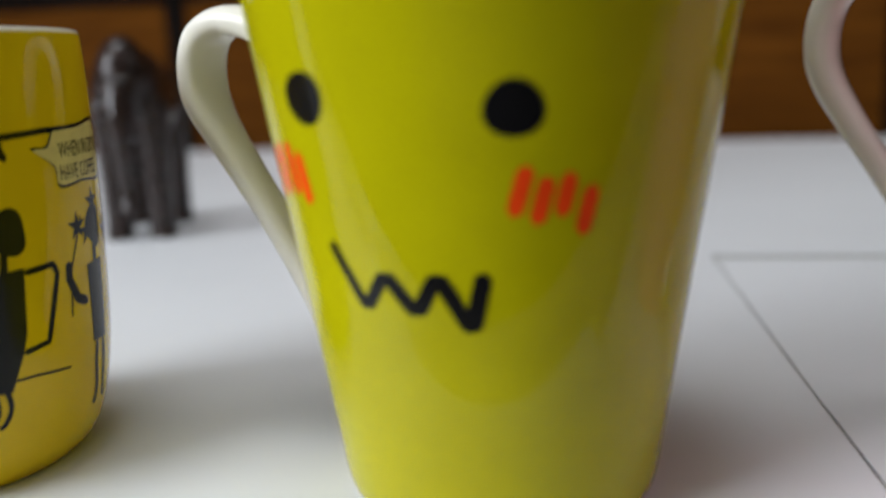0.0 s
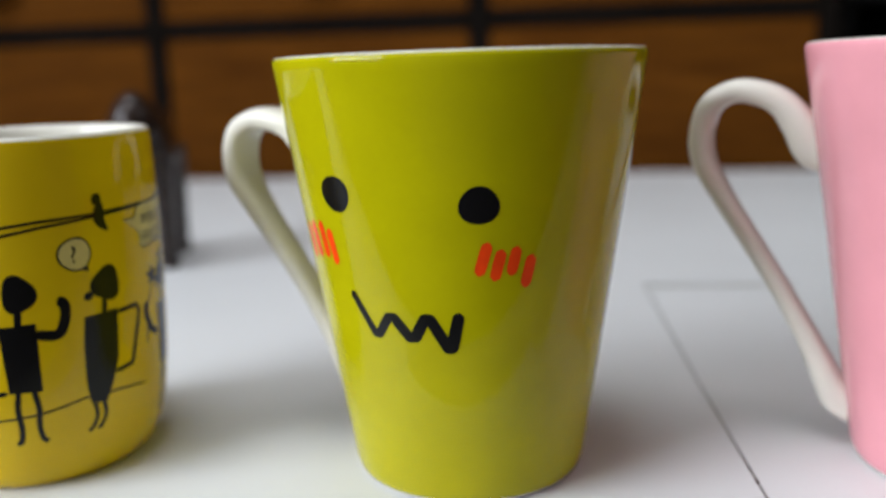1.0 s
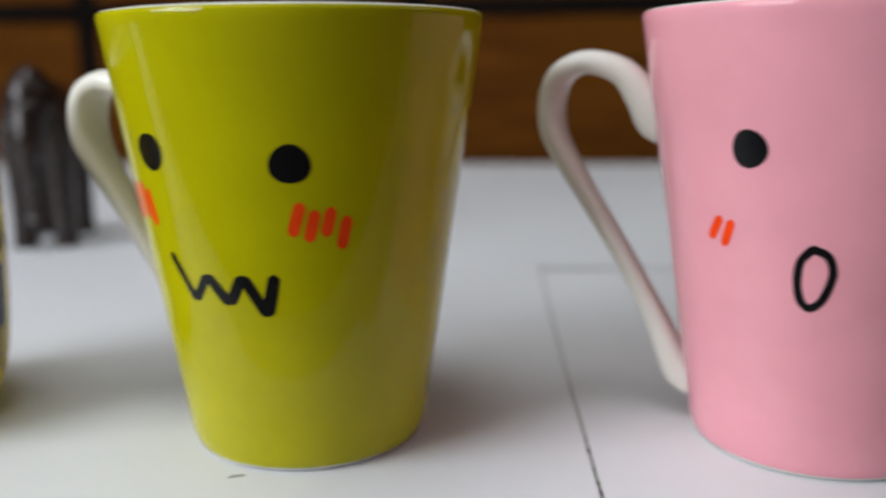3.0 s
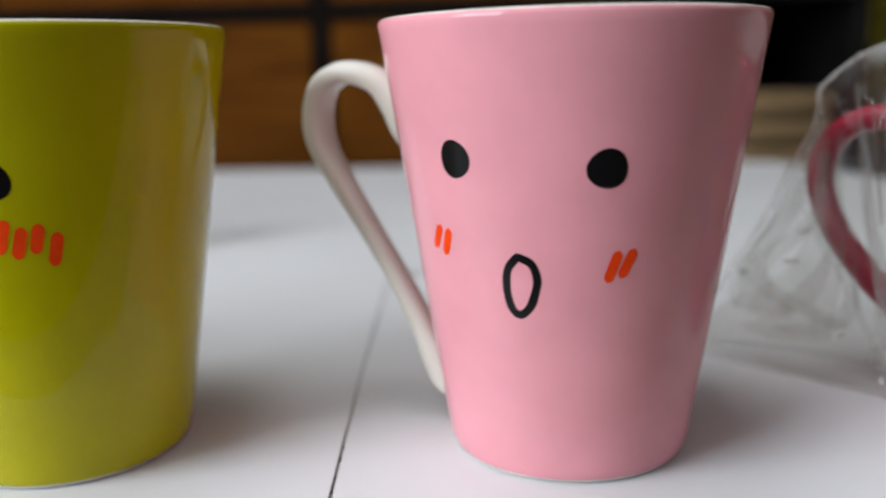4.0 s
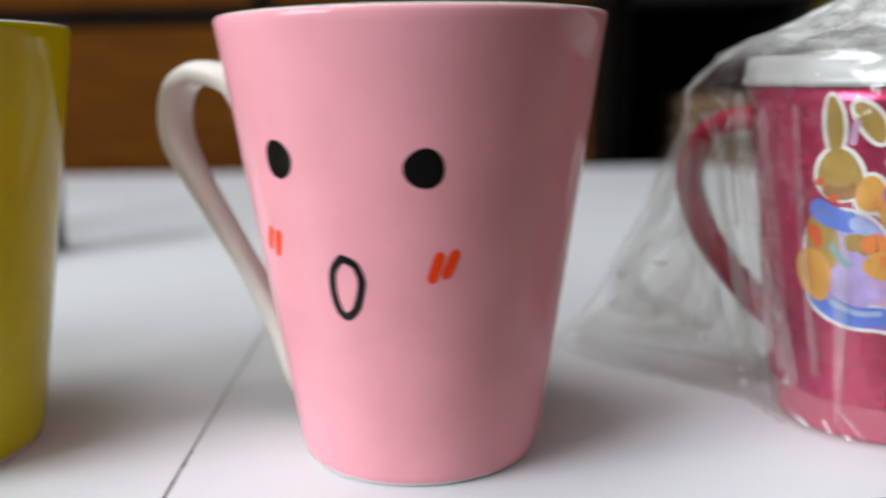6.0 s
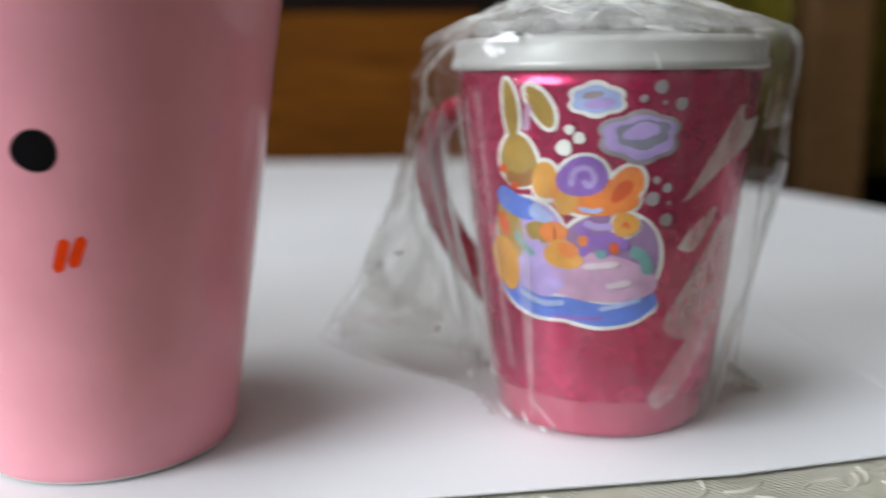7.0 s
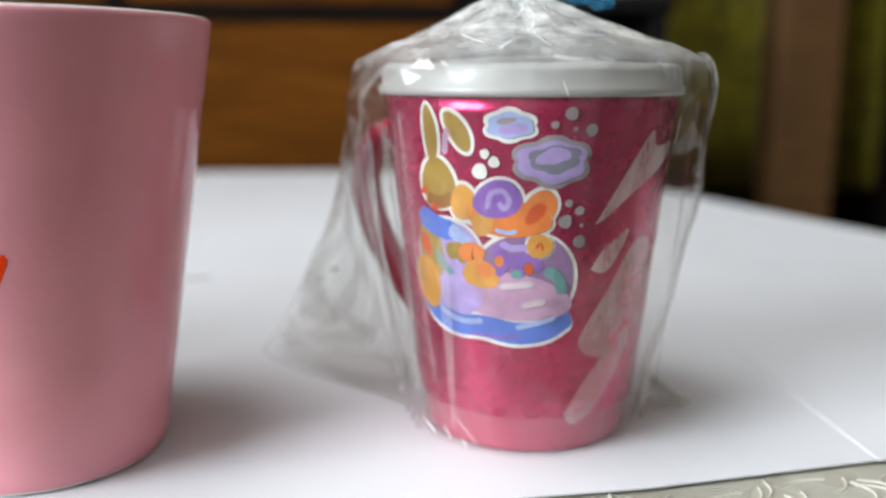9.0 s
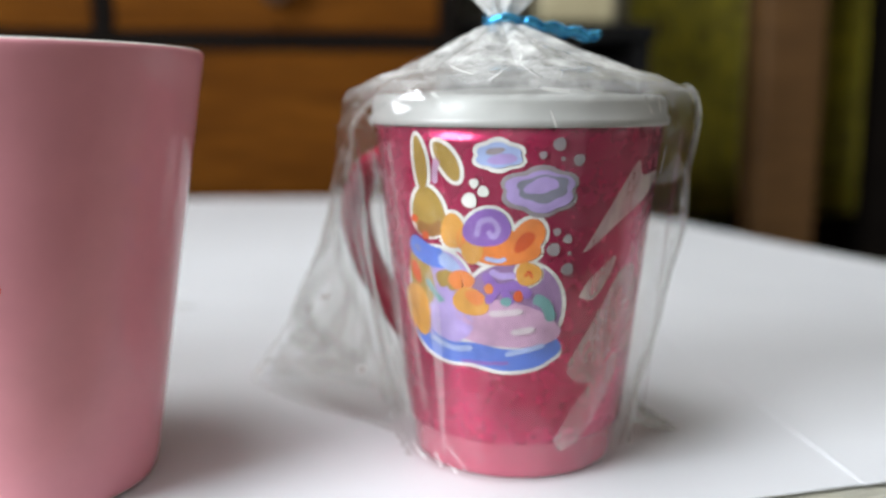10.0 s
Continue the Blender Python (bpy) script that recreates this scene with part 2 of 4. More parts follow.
def strap(points, angle, sides=20, steps=7, power=2.6):
    """A swept handle in the upright plane at that angle (0 = towards -y). Rows: reach, height, thickness in the plane, width across, in cm."""
    rows = spline(points, steps)
    a = radians(angle)
    out, across = Vector((math.sin(a), -math.cos(a), 0)), Vector((math.cos(a), math.sin(a), 0))
    bm = bmesh.new()
    rings = []
    for i, row in enumerate(rows):
        before, after = rows[max(i - 1, 0)], rows[min(i + 1, len(rows) - 1)]
        d = np.array(after[:2]) - np.array(before[:2])
        d = d / (np.linalg.norm(d) + 1e-9)
        nx = out * -d[1] + Vector((0, 0, 1)) * d[0]
        centre = out * row[0] + Vector((0, 0, 1)) * row[1]
        ring = []
        for k in range(sides):
            u = math.tau * k / sides
            c, s = math.cos(u), math.sin(u)
            c, s = math.copysign(abs(c) ** (2 / power), c), math.copysign(abs(s) ** (2 / power), s)
            ring.append(bm.verts.new((centre + nx * (c * row[2] / 2) + across * (s * row[3] / 2)) * CM))
        rings.append(ring)
    for i in range(len(rings) - 1):
        for k in range(sides):
            bm.faces.new((rings[i][k], rings[i][(k + 1) % sides], rings[i + 1][(k + 1) % sides], rings[i + 1][k]))
    bm.faces.new(rings[0][::-1])
    bm.faces.new(rings[-1])
    return bm


class Skin:
    """The outer face of a turned vessel, on which prints lie. Angles in degrees (0 = towards -y), heights in cm."""

    def __init__(self, radius):
        self.radius = radius

    def at(self, angle, z, lift):
        a = radians(angle)
        r = self.radius(z) + lift
        return Vector((r * math.sin(a), -r * math.cos(a), z)) * CM

    def outline(self, angle, z, pts, lift, rings=6):
        """A filled print with the given star-shaped outline of (across, up) cm about its centre."""
        bm = bmesh.new()
        r = self.radius(z)
        mid = bm.verts.new(self.at(angle, z, lift))
        rows = []
        for k in range(1, rings + 1):
            rows.append([bm.verts.new(self.at(angle + math.degrees(u * k / rings / r), z + w * k / rings, lift)) for u, w in pts])
        n = len(pts)
        for i in range(n):
            bm.faces.new((mid, rows[0][i], rows[0][(i + 1) % n]))
            for k in range(rings - 1):
                bm.faces.new((rows[k][i], rows[k + 1][i], rows[k + 1][(i + 1) % n], rows[k][(i + 1) % n]))
        return bm

    def oval(self, angle, z, ru, rz, lift=0.008, tilt=0.0, wobble=0.03, lobes=0, n=40):
        c, s = math.cos(radians(tilt)), math.sin(radians(tilt))
        pts = []
        for k in range(n):
            t = math.tau * k / n
            g = 1 + wobble * math.sin(3 * t + angle) + (0.17 * abs(math.sin(lobes * t / 2)) - 0.06 if lobes else 0)
            u, w = ru * g * math.cos(t), rz * g * math.sin(t)
            pts.append((u * c - w * s, u * s + w * c))
        return self.outline(angle, z, pts, lift)

    def stroke(self, points, width, lift=0.008, closed=False, taper=0.0):
        """A drawn line through (angle, height) points with round ends."""
        pts = [(a, z) for a, z in points]
        if closed:
            pts = pts + [pts[0]]
        fine = []
        for (a0, z0), (a1, z1) in zip(pts, pts[1:]):
            length = math.hypot(radians(a1 - a0) * self.radius(z0), z1 - z0)
            n = max(1, int(length / 0.07))
            fine += [(a0 + (a1 - a0) * k / n, z0 + (z1 - z0) * k / n) for k in range(n)]
        fine.append(pts[-1])
        bm = bmesh.new()
        left, right = [], []
        flat = [(radians(a) * self.radius(z), z) for a, z in fine]
        n = len(fine)
        for i in range(n):
            j, k = (i - 1) % (n - 1) if closed else max(i - 1, 0), (i + 1) % (n - 1) if closed else min(i + 1, n - 1)
            dx, dz = flat[k][0] - flat[j][0], flat[k][1] - flat[j][1]
            d = math.hypot(dx, dz) or 1
            nx, nz = -dz / d, dx / d
            w = width / 2 * (1 + 0.03 * math.sin(i * 0.35)) * (1 - taper * (1 - i / n))
            if not closed:
                end = min(i, n - 1 - i) * 0.07 / (width / 2)
                w *= math.sqrt(max(0.05, 1 - max(0, 1 - end) ** 2))
            r = self.radius(fine[i][1])
            left.append(bm.verts.new(self.at(fine[i][0] + math.degrees(nx * w / r), fine[i][1] + nz * w, lift)))
            right.append(bm.verts.new(self.at(fine[i][0] - math.degrees(nx * w / r), fine[i][1] - nz * w, lift)))
        for i in range(n - 1):
            bm.faces.new((left[i], right[i], right[i + 1], left[i + 1]))
        return bm

    def zigzag(self, points, widths, lift=0.008):
        """A jagged line: one round-ended stroke for each straight stretch, each a hair above the last."""
        bm = bmesh.new()
        for i, (p, q) in enumerate(zip(points, points[1:])):
            one = self.stroke([p, q], widths[i], lift + 0.0012 * i)
            me = bpy.data.meshes.new("stretch")
            one.to_mesh(me)
            one.free()
            bm.from_mesh(me)
            bpy.data.meshes.remove(me)
        return bm

    def words(self, text, angle, z, size, lift=0.012, squeeze=1.0, slant=0.0):
        """Lettering wrapped on the skin, starting at that angle on the base line z."""
        data = bpy.data.curves.new("lettering", "FONT")
        data.body, data.size = text, 1.0
        ob = bpy.data.objects.new("lettering", data)
        scene.collection.objects.link(ob)
        me = bpy.data.meshes.new_from_object(ob.evaluated_get(bpy.context.evaluated_depsgraph_get()))
        bm = bmesh.new()
        bm.from_mesh(me)
        bpy.data.objects.remove(ob)
        for v in bm.verts:
            u, w = v.co.x * size * squeeze, v.co.y * size
            zz = z + w + slant * u
            v.co = self.at(angle + math.degrees(u / self.radius(zz)), zz, lift)
        return bm


# ---------------------------------------------------------------- room
X0, X1, Y0, Y1, ZF, ZC = -1.3, 2.3, -1.9, 1.35, -0.75, 1.95


def wall_with_window(name, x0, x1, ya, yb, za, zb):
    bm = bmesh.new()
    box(bm, x0, x1, Y0, ya, ZF, ZC)
    box(bm, x0, x1, yb, Y1, ZF, ZC)
    box(bm, x0, x1, ya, yb, ZF, za)
    box(bm, x0, x1, ya, yb, zb, ZC)
    return tagged(part(name, bm, WALL, smooth=False), "plain dull painted room wall with a window opening", "wall", kind="structure")


wall_with_window("wall_west", X0 - 0.12, X0, -1.53, -0.37, 0.22, 1.34)
wall_with_window("wall_east", X1, X1 + 0.12, -0.27, 0.71, 1.12, 1.84)
tagged(part("wall_north", box(bmesh.new(), X0 - 0.12, X1 + 0.12, Y1, Y1 + 0.12, ZF, ZC), WALL, smooth=False), "plain dull painted wall behind the cabinets", "wall", kind="structure")
tagged(part("wall_south", box(bmesh.new(), X0 - 0.12, X1 + 0.12, Y0 - 0.12, Y0, ZF, ZC), WALL, smooth=False), "plain dull painted wall", "wall", kind="structure")
tagged(part("floor", box(bmesh.new(), X0 - 0.12, X1 + 0.12, Y0 - 0.12, Y1 + 0.12, ZF - 0.1, ZF), FLOOR, smooth=False), "dark brown wooden floor", "floor", kind="structure")
bm = bmesh.new()
# opening added to let the overhead fill through; no roof light is known
FILL_OPENING = (-0.85, 0.15, -0.50, 0.30)
box(bm, X0 - 0.12, FILL_OPENING[0], Y0 - 0.12, Y1 + 0.12, ZC, ZC + 0.1)
box(bm, FILL_OPENING[1], X1 + 0.12, Y0 - 0.12, Y1 + 0.12, ZC, ZC + 0.1)
box(bm, FILL_OPENING[0], FILL_OPENING[1], Y0 - 0.12, FILL_OPENING[2], ZC, ZC + 0.1)
box(bm, FILL_OPENING[0], FILL_OPENING[1], FILL_OPENING[3], Y1 + 0.12, ZC, ZC + 0.1)
tagged(part("ceiling", bm, CEILING, smooth=False), "plain white ceiling with an opening added for overhead fill", "ceiling", kind="structure")


def window(name, x, ya, yb, za, zb):
    w = tagged(new(name), "white painted window with a middle bar", "window", kind="structure")
    bm = bmesh.new()
    t = 0.035
    box(bm, x, x + 0.05, ya, ya + t, za, zb, 0.004)
    box(bm, x, x + 0.05, yb - t, yb, za, zb, 0.004)
    box(bm, x, x + 0.05, ya + t, yb - t, za, za + t, 0.004)
    box(bm, x, x + 0.05, ya + t, yb - t, zb - t, zb, 0.004)
    part("window_frame", bm, WINDOW_PAINT, w, smooth=False)
    part("mullion", box(bmesh.new(), x + 0.01, x + 0.04, (ya + yb) / 2 - 0.015, (ya + yb) / 2 + 0.015, za + t, zb - t, 0.003), WINDOW_PAINT, w, smooth=False)
    return w


window("window_1", X0 - 0.06, -1.53, -0.37, 0.22, 1.34)
# frame added round the opening of the overhead fill
fill_frame = tagged(new("fill_opening_frame"), "white painted frame of the added overhead opening", "window", kind="structure")
for x0, x1, y0, y1 in ((-0.849, -0.829, -0.499, 0.299), (0.129, 0.149, -0.499, 0.299), (-0.8285, 0.1285, -0.499, -0.481), (-0.8285, 0.1285, 0.281, 0.299)):
    part("frame_bar", box(bmesh.new(), x0, x1, y0, y1, ZC + 0.005, ZC + 0.035, 0.003), WINDOW_PAINT, fill_frame, smooth=False)
window("window_2", X1 + 0.01, -0.27, 0.71, 1.12, 1.84)

# ---------------------------------------------------------------- table
TOP = [(-0.95, -0.098), (0.647, -0.098), (0.389, 0.655), (-0.95, 0.69)]
table = thing("table", (0, 0, ZF), "wooden table under a cloth and white paper sheets", "table")
bm = slab(bmesh.new(), TOP, 0.712, 0.7455)
part("tabletop", bm, wood("table_wood", (0.06, 0.03, 0.015), (0.12, 0.06, 0.03)), table, smooth=False)
for lx, ly in ((-0.88, -0.055), (0.56, -0.055), (0.33, 0.58), (-0.88, 0.58)):
    part("leg", box(bmesh.new(), lx - 0.03, lx + 0.03, ly - 0.03, ly + 0.03, 0, 0.711, 0.004), bpy.data.materials["table_wood"], table, smooth=False)
tablecloth = tagged(part("tablecloth", slab(bmesh.new(), [(x * 1.002, y * 1.002) for x, y in TOP], -0.0042, -0.0014), VINYL, smooth=False), "cream embossed vinyl cloth laid over the table", "tablecloth")

random.seed(11)
for k in range(57):
    x, y = 20.5 + (k % 19) * 0.78 + random.uniform(-0.3, 0.3), -4.2 - 0.9 * (k // 19) + 0.17 * ((k % 19) * 0.78 - 6) + random.uniform(-0.3, 0.3)
    turn, bend = random.uniform(-0.3, 1.3), random.choice((-1, 1)) * random.uniform(0.5, 1.1)
    bm = bmesh.new()
    rings = []
    for i in range(9):
        t = turn + bend * i / 8
        q = Vector((x + 1.2 * (i / 8) * math.cos(t), y + 0.9 * (i / 8) * math.sin(t), -0.15))
        d = Vector((-math.sin(t), math.cos(t), 0))
        w = 0.045 * math.sin(math.pi * (i + 0.6) / 9.2)
        rings.append([bm.verts.new((q + d * (w * c) + Vector((0, 0, 0.07 * h))) * CM) for c, h in ((-1, 0), (-0.5, 0.8), (0.5, 0.8), (1, 0))])
    for i in range(8):
        for j in range(3):
            bm.faces.new((rings[i][j], rings[i][j + 1], rings[i + 1][j + 1], rings[i + 1][j]))
    part("leaf_relief", bm, RELIEF, tablecloth)

CORNERS = [
    ([(-52.0, -8.2), (7.23, -6.4), (6.93, 5.0), (6.68, 20.2), (-52.0, 21.5)], 0.0),
    ([(7.285, -5.0), (24.6, -3.55), (27.3, -3.3), (34.3, -2.05), (34.3, 20.2), (14.6, 20.0), (13.2, 18.6), (6.78, 18.6), (6.985, 5.0)], 0.0),
    ([(33.38, -2.3), (61.9, 2.9), (54.0, 24.0), (33.25, 21.0)], 0.025),
    ([(-94.0, 19.6), (6.6, 19.5), (6.9, 19.35), (53.9, 19.2), (39.6, 64.8), (-94.0, 68.6)], -0.045),
    ([(-94.0, -8.6), (-52.1, -8.6), (-52.1, 20.0), (-94.0, 20.0)], 0.0),
]
for outline, z in CORNERS:
    bm = slab(bmesh.new(), [(x * CM, y * CM) for x, y in outline], (z - 0.04) * CM, z * CM)
    tagged(part("paper_sheet", bm, PAPER, smooth=False), "large plain white paper sheet lying on the table", "paper", "sheets covering the table")
bm = bmesh.new()
slab(bm, [(-0.0128, -0.0326), (-0.0110, -0.0314), (-0.0094, -0.0309), (-0.0096, -0.0304), (-0.0113, -0.0309), (-0.0127, -0.0321)], 0.00004, 0.0001)
tagged(part("crumb", bm, KNOB, smooth=False), "tiny dark crumb lying on the white paper", "crumb")
random.seed(4)
for k in range(7):
    y = -5.2 + k * 0.75 + random.uniform(-0.2, 0.2)
    bm = bmesh.new()
    bmesh.ops.create_icosphere(bm, subdivisions=1, radius=1.0)
    bmesh.ops.transform(bm, verts=bm.verts, matrix=Matrix.Translation(((7.11 - 0.025 * y) * CM, y * CM, -0.0002)) @ Matrix.Diagonal((0.0004 * random.uniform(0.5, 1.1), 0.0016 * random.uniform(0.4, 1.6), 0.00028, 1)))
    tagged(part("dirt_speck", bm, KNOB), "dark speck of dirt in the joint between sheets", "speck", "dirt specks along the joint")

# ---------------------------------------------------------------- mugs
H, RT, RB = 10.5, 4.56, 2.95


def cone_radius(z):
    return RB + (RT - RB) * z / H


HANDLE = [
    (3.5, 7.45, 0.6, 0.75), (4.2, 7.8, 0.95, 0.8), (4.6, 8.45, 0.88, 0.86), (5.08, 9.02, 0.72, 0.92), (5.7, 9.28, 0.66, 1.0), (6.3, 9.3, 0.62, 1.02), (6.85, 8.97, 0.64, 1.02),
    (7.08, 8.3, 0.66, 1.02), (7.0, 7.5, 0.64, 1.0), (6.5, 6.6, 0.56, 0.84), (5.76, 5.5, 0.52, 0.72), (4.90, 4.2, 0.52, 0.68), (4.10, 2.85, 0.60, 0.70),
    (3.64, 1.95, 0.75, 0.86), (3.3, 1.4, 0.9, 0.8), (2.7, 1.1, 0.8, 0.7),
]


def tall_mug(where, label, glaze_mat, swing=-113, drop=0.0, tail=-0.28, girth=1.1):
    m = thing("mug", where, label, "mug", "face mugs")
    outer = [(2.4, 0.10), (2.72, 0.0), (2.84, 0.04), (2.92, 0.12), (2.985, 0.28), (3.04, 0.55)]
    outer += [(cone_radius(zz), zz) for zz in np.linspace(0.9, 10.15, 24)]
    lip = [(4.545, 10.36), (4.52, 10.46), (4.45, 10.5), (4.37, 10.46), (4.30, 10.34)]
    inner = [(4.18, 10.0), (3.9, 8.0), (3.55, 6.0), (3.22, 4.0), (2.9, 2.0), (2.6, 1.0), (2.0, 0.62), (0.02, 0.55)]
    rings = outer + lip + inner
    slots = [1, 1, 1] + [0] * (len(outer) + 1 - 3) + [2] * (len(rings) - 1 - len(outer) - 1)
    part("body", lathe(rings, 128, slots), [glaze_mat, FOOT, WHITE], m)
    part("handle", strap([(r, z - drop + tail * (1 - z / 9.3), t, w * girth) for r, z, t, w in HANDLE], swing), WHITE, m, "creamy white glazed handle")
    return m


skin = Skin(cone_radius)
green = tall_mug((0, 0, 0), "tall lime green ceramic mug printed with jagged mouth and red cheeks", GREEN, -111.5, 0.36, 0.7, 1.25)
part("eye", skin.oval(-38.6, 7.51, 0.46, 0.41), BLACK_INK, green, "round black printed eye")
part("eye", skin.oval(9.5, 7.31, 0.44, 0.41), BLACK_INK, green, "round black printed eye")
part("mouth", skin.zigzag([(-38.4, 5.26), (-29.0, 4.22), (-22.2, 4.85), (-14.4, 4.20), (-8.6, 4.88), (-0.8, 3.96), (2.6, 4.92)], [0.20, 0.22, 0.25, 0.25, 0.26, 0.27]), BLACK_INK, green, "jagged black printed mouth line")
for a0, z0, a1, z1 in ((12.0, 6.45, 9.4, 5.83), (16.5, 6.28, 14.4, 5.70), (21.5, 6.33, 19.8, 5.80), (26.6, 6.12, 24.8, 5.50), (-63.0, 6.62, -60.5, 5.92), (-57.0, 6.72, -54.5, 5.98), (-50.8, 6.76, -49.0, 6.02), (-45.8, 6.62, -44.0, 5.90)):
    part("cheek_stroke", skin.stroke([(a0 + 0.1 * (a0 - a1), z0 + 0.05), (a1 - 0.1 * (a0 - a1), z1 - 0.07)], 0.25), RED_INK, green, "short red printed stroke")

pink = tall_mug((0.1288, 0.0003, 0), "tall pink ceramic mug printed with a round mouth and red cheeks", PINK)
part("eye", skin.oval(-42.2, 7.49, 0.40, 0.41), BLACK_INK, pink, "round black printed eye")
part("eye", skin.oval(4.3, 7.34, 0.42, 0.41), BLACK_INK, pink, "round black printed eye")
ring = spline([(-22.8, 5.46), (-26.2, 5.2), (-27.2, 4.85), (-26.8, 4.5), (-25.3, 4.24), (-22.5, 4.16), (-19.2, 4.36), (-17.2, 4.72), (-16.6, 5.0), (-18.4, 5.32), (-22.8, 5.46)], 12)[:-1]
part("mouth", skin.stroke([tuple(q) for q in ring], 0.18, closed=True), BLACK_INK, pink, "black printed oval ring mouth")
for a0, z0, a1, z1 in ((9.3, 5.57, 5.9, 4.96), (14.3, 5.60, 10.3, 5.05), (-53.2, 5.93, -58.0, 5.45), (-48.8, 5.88, -52.6, 5.33)):
    part("cheek_stroke", skin.stroke([(a0, z0 + 0.04), (a1, z1 - 0.04)], 0.22), RED_INK, pink, "short red printed stroke")


# ---------------------------------------------------------------- yellow mug
BARREL = [(0.0, 2.62), (0.3, 2.92), (0.8, 3.14), (1.6, 3.32), (2.8, 3.45), (4.5, 3.52), (5.8, 3.54), (7.0, 3.54), (8.0, 3.53), (8.89, 3.50)]


def barrel_radius(z):
    return float(np.interp(z, [q[0] for q in BARREL_FINE], [q[1] for q in BARREL_FINE]))


BARREL_FINE = spline(BARREL, 8)
yellow = thing("mug", (-0.1197, 0.0010, 0), "short barrel-shaped yellow mug with black cartoon shapes", "mug")
outer = [(2.3, 0.12), (2.6, 0.0)] + [(r, z + 0.0) for z, r in BARREL_FINE[1:-4]]
rings = outer + [(3.50, 8.72), (3.49, 8.80), (3.45, 8.87), (3.37, 8.89), (3.30, 8.85), (3.26, 8.7), (3.27, 7.5), (3.26, 5.0), (3.15, 2.5), (2.8, 1.2), (2.1, 0.6), (0.02, 0.5)]
slots = [1] + [0] * len(outer) + [2] * (len(rings) - 2 - len(outer))
part("body", lathe(rings, 128, slots), [YELLOW, FOOT, WHITE], yellow)
skin = Skin(barrel_radius)


def fill(points):
    """The same outline with more points along its sides."""
    fine = []
    for (u0, w0), (u1, w1) in zip(points, points[1:] + points[:1]):
        fine += [(u0 + (u1 - u0) * k / 8, w0 + (w1 - w0) * k / 8) for k in range(8)]
    return fine


def figure(a, z, w):
    """One of the plain block shapes of the print: a dark pot with a round top and two thin stems."""
    part("print_block", skin.outline(a, z, fill([(-0.50 * w, 0.85), (0.46 * w, 0.88), (0.44 * w, -0.85), (-0.44 * w, -0.82)]), 0.008), BLACK_INK, yellow, "plain black printed block")
    part("print_blob", skin.oval(a + 1.5, z + 1.62, 0.44 * w, 0.46, wobble=0.10), BLACK_INK, yellow, "plain black printed blob")
    part("print_line", skin.stroke([(a + 0.8, z + 1.3), (a, z + 0.8)], 0.16), BLACK_INK, yellow)
    for s in (-1, 1):
        stem = spline([(a + s * 3.2 * w, z - 0.8), (a + s * 4.6 * w, z - 1.25), (a + s * 4.0 * w, z - 1.75), (a + s * 5.0 * w, z - 2.1), (a + s * 7.4 * w, z - 2.16)], 5)
        part("print_line", skin.stroke([tuple(q) for q in stem], 0.13), BLACK_INK, yellow)


figure(25.6, 3.6, 0.86)
part("print_line", skin.stroke([tuple(q) for q in spline([(31, 4.2), (39.5, 4.12), (42.8, 4.45), (43.2, 4.85), (40.6, 4.95)], 5)], 0.25), BLACK_INK, yellow)
part("print_line", skin.stroke([(19, 4.3), (8, 4.15), (7, 2.75), (19, 2.8)], 0.12), BLACK_INK, yellow)
# the narrow tapering shape beside it
part("print_block", skin.outline(57.0, 3.6, fill([(-0.40, 0.82), (0.50, 0.86), (0.42, -0.4), (0.26, -0.92), (0.02, -1.5), (-0.40, -1.46), (-0.50, -0.9), (-0.48, 0.0)]), 0.008), BLACK_INK, yellow, "plain black tapering printed block")
part("print_blob", skin.oval(61.0, 5.16, 0.40, 0.44, wobble=0.12), BLACK_INK, yellow, "plain black printed blob")
part("print_line", skin.stroke([(59.8, 4.9), (58.6, 4.3)], 0.14), BLACK_INK, yellow)
part("print_line", skin.stroke([(55.0, 4.98), (51.0, 4.88)], 0.22), BLACK_INK, yellow)
for x in (51.5, 55.5):
    part("print_line", skin.stroke([tuple(q) for q in spline([(x, 2.2), (x + 1.0, 1.8), (x - 1.2, 1.5), (x - 3.2, 1.44)], 5)], 0.10), BLACK_INK, yellow)
part("print_line", skin.stroke([(65.0, 4.36), (75.5, 4.4), (77.0, 4.2), (71.2, 2.9), (62.0, 2.82)], 0.12), BLACK_INK, yellow)
figure(98.0, 3.3, 0.7)
part("print_line", skin.stroke([(91, 3.4), (85.5, 3.55), (82, 4.0), (82.4, 4.35)], 0.2), BLACK_INK, yellow)
part("print_line", skin.stroke([(81.8, 3.2), (83.5, 4.2), (91, 5.2)], 0.05), BLACK_INK, yellow)
for a, z in ((88.5, 5.0), (94.1, 4.83), (100.2, 5.4), (112.0, 4.7)):
    star = [((0.32 if k % 2 == 0 else 0.12) * math.sin(math.pi * k / 5), (0.32 if k % 2 == 0 else 0.12) * math.cos(math.pi * k / 5)) for k in range(10)]
    part("print_star", skin.outline(a, z, star, 0.008, 2), BLACK_INK, yellow)
for dz in (0.0, -0.14):
    part("print_line", skin.stroke([(-25, 6.55 + dz), (15, 6.78 + dz * 1.6), (36.5, 6.9 + dz), (60, 6.93 + dz * 0.4), (78, 6.98 + dz * 0.3), (110, 6.95)], 0.07), BLACK_INK, yellow)
part("print_line", skin.stroke([(-25, 2.0), (16, 2.1), (30, 2.15), (48, 2.35), (66, 2.3), (80, 2.2)], 0.05), BLACK_INK, yellow)
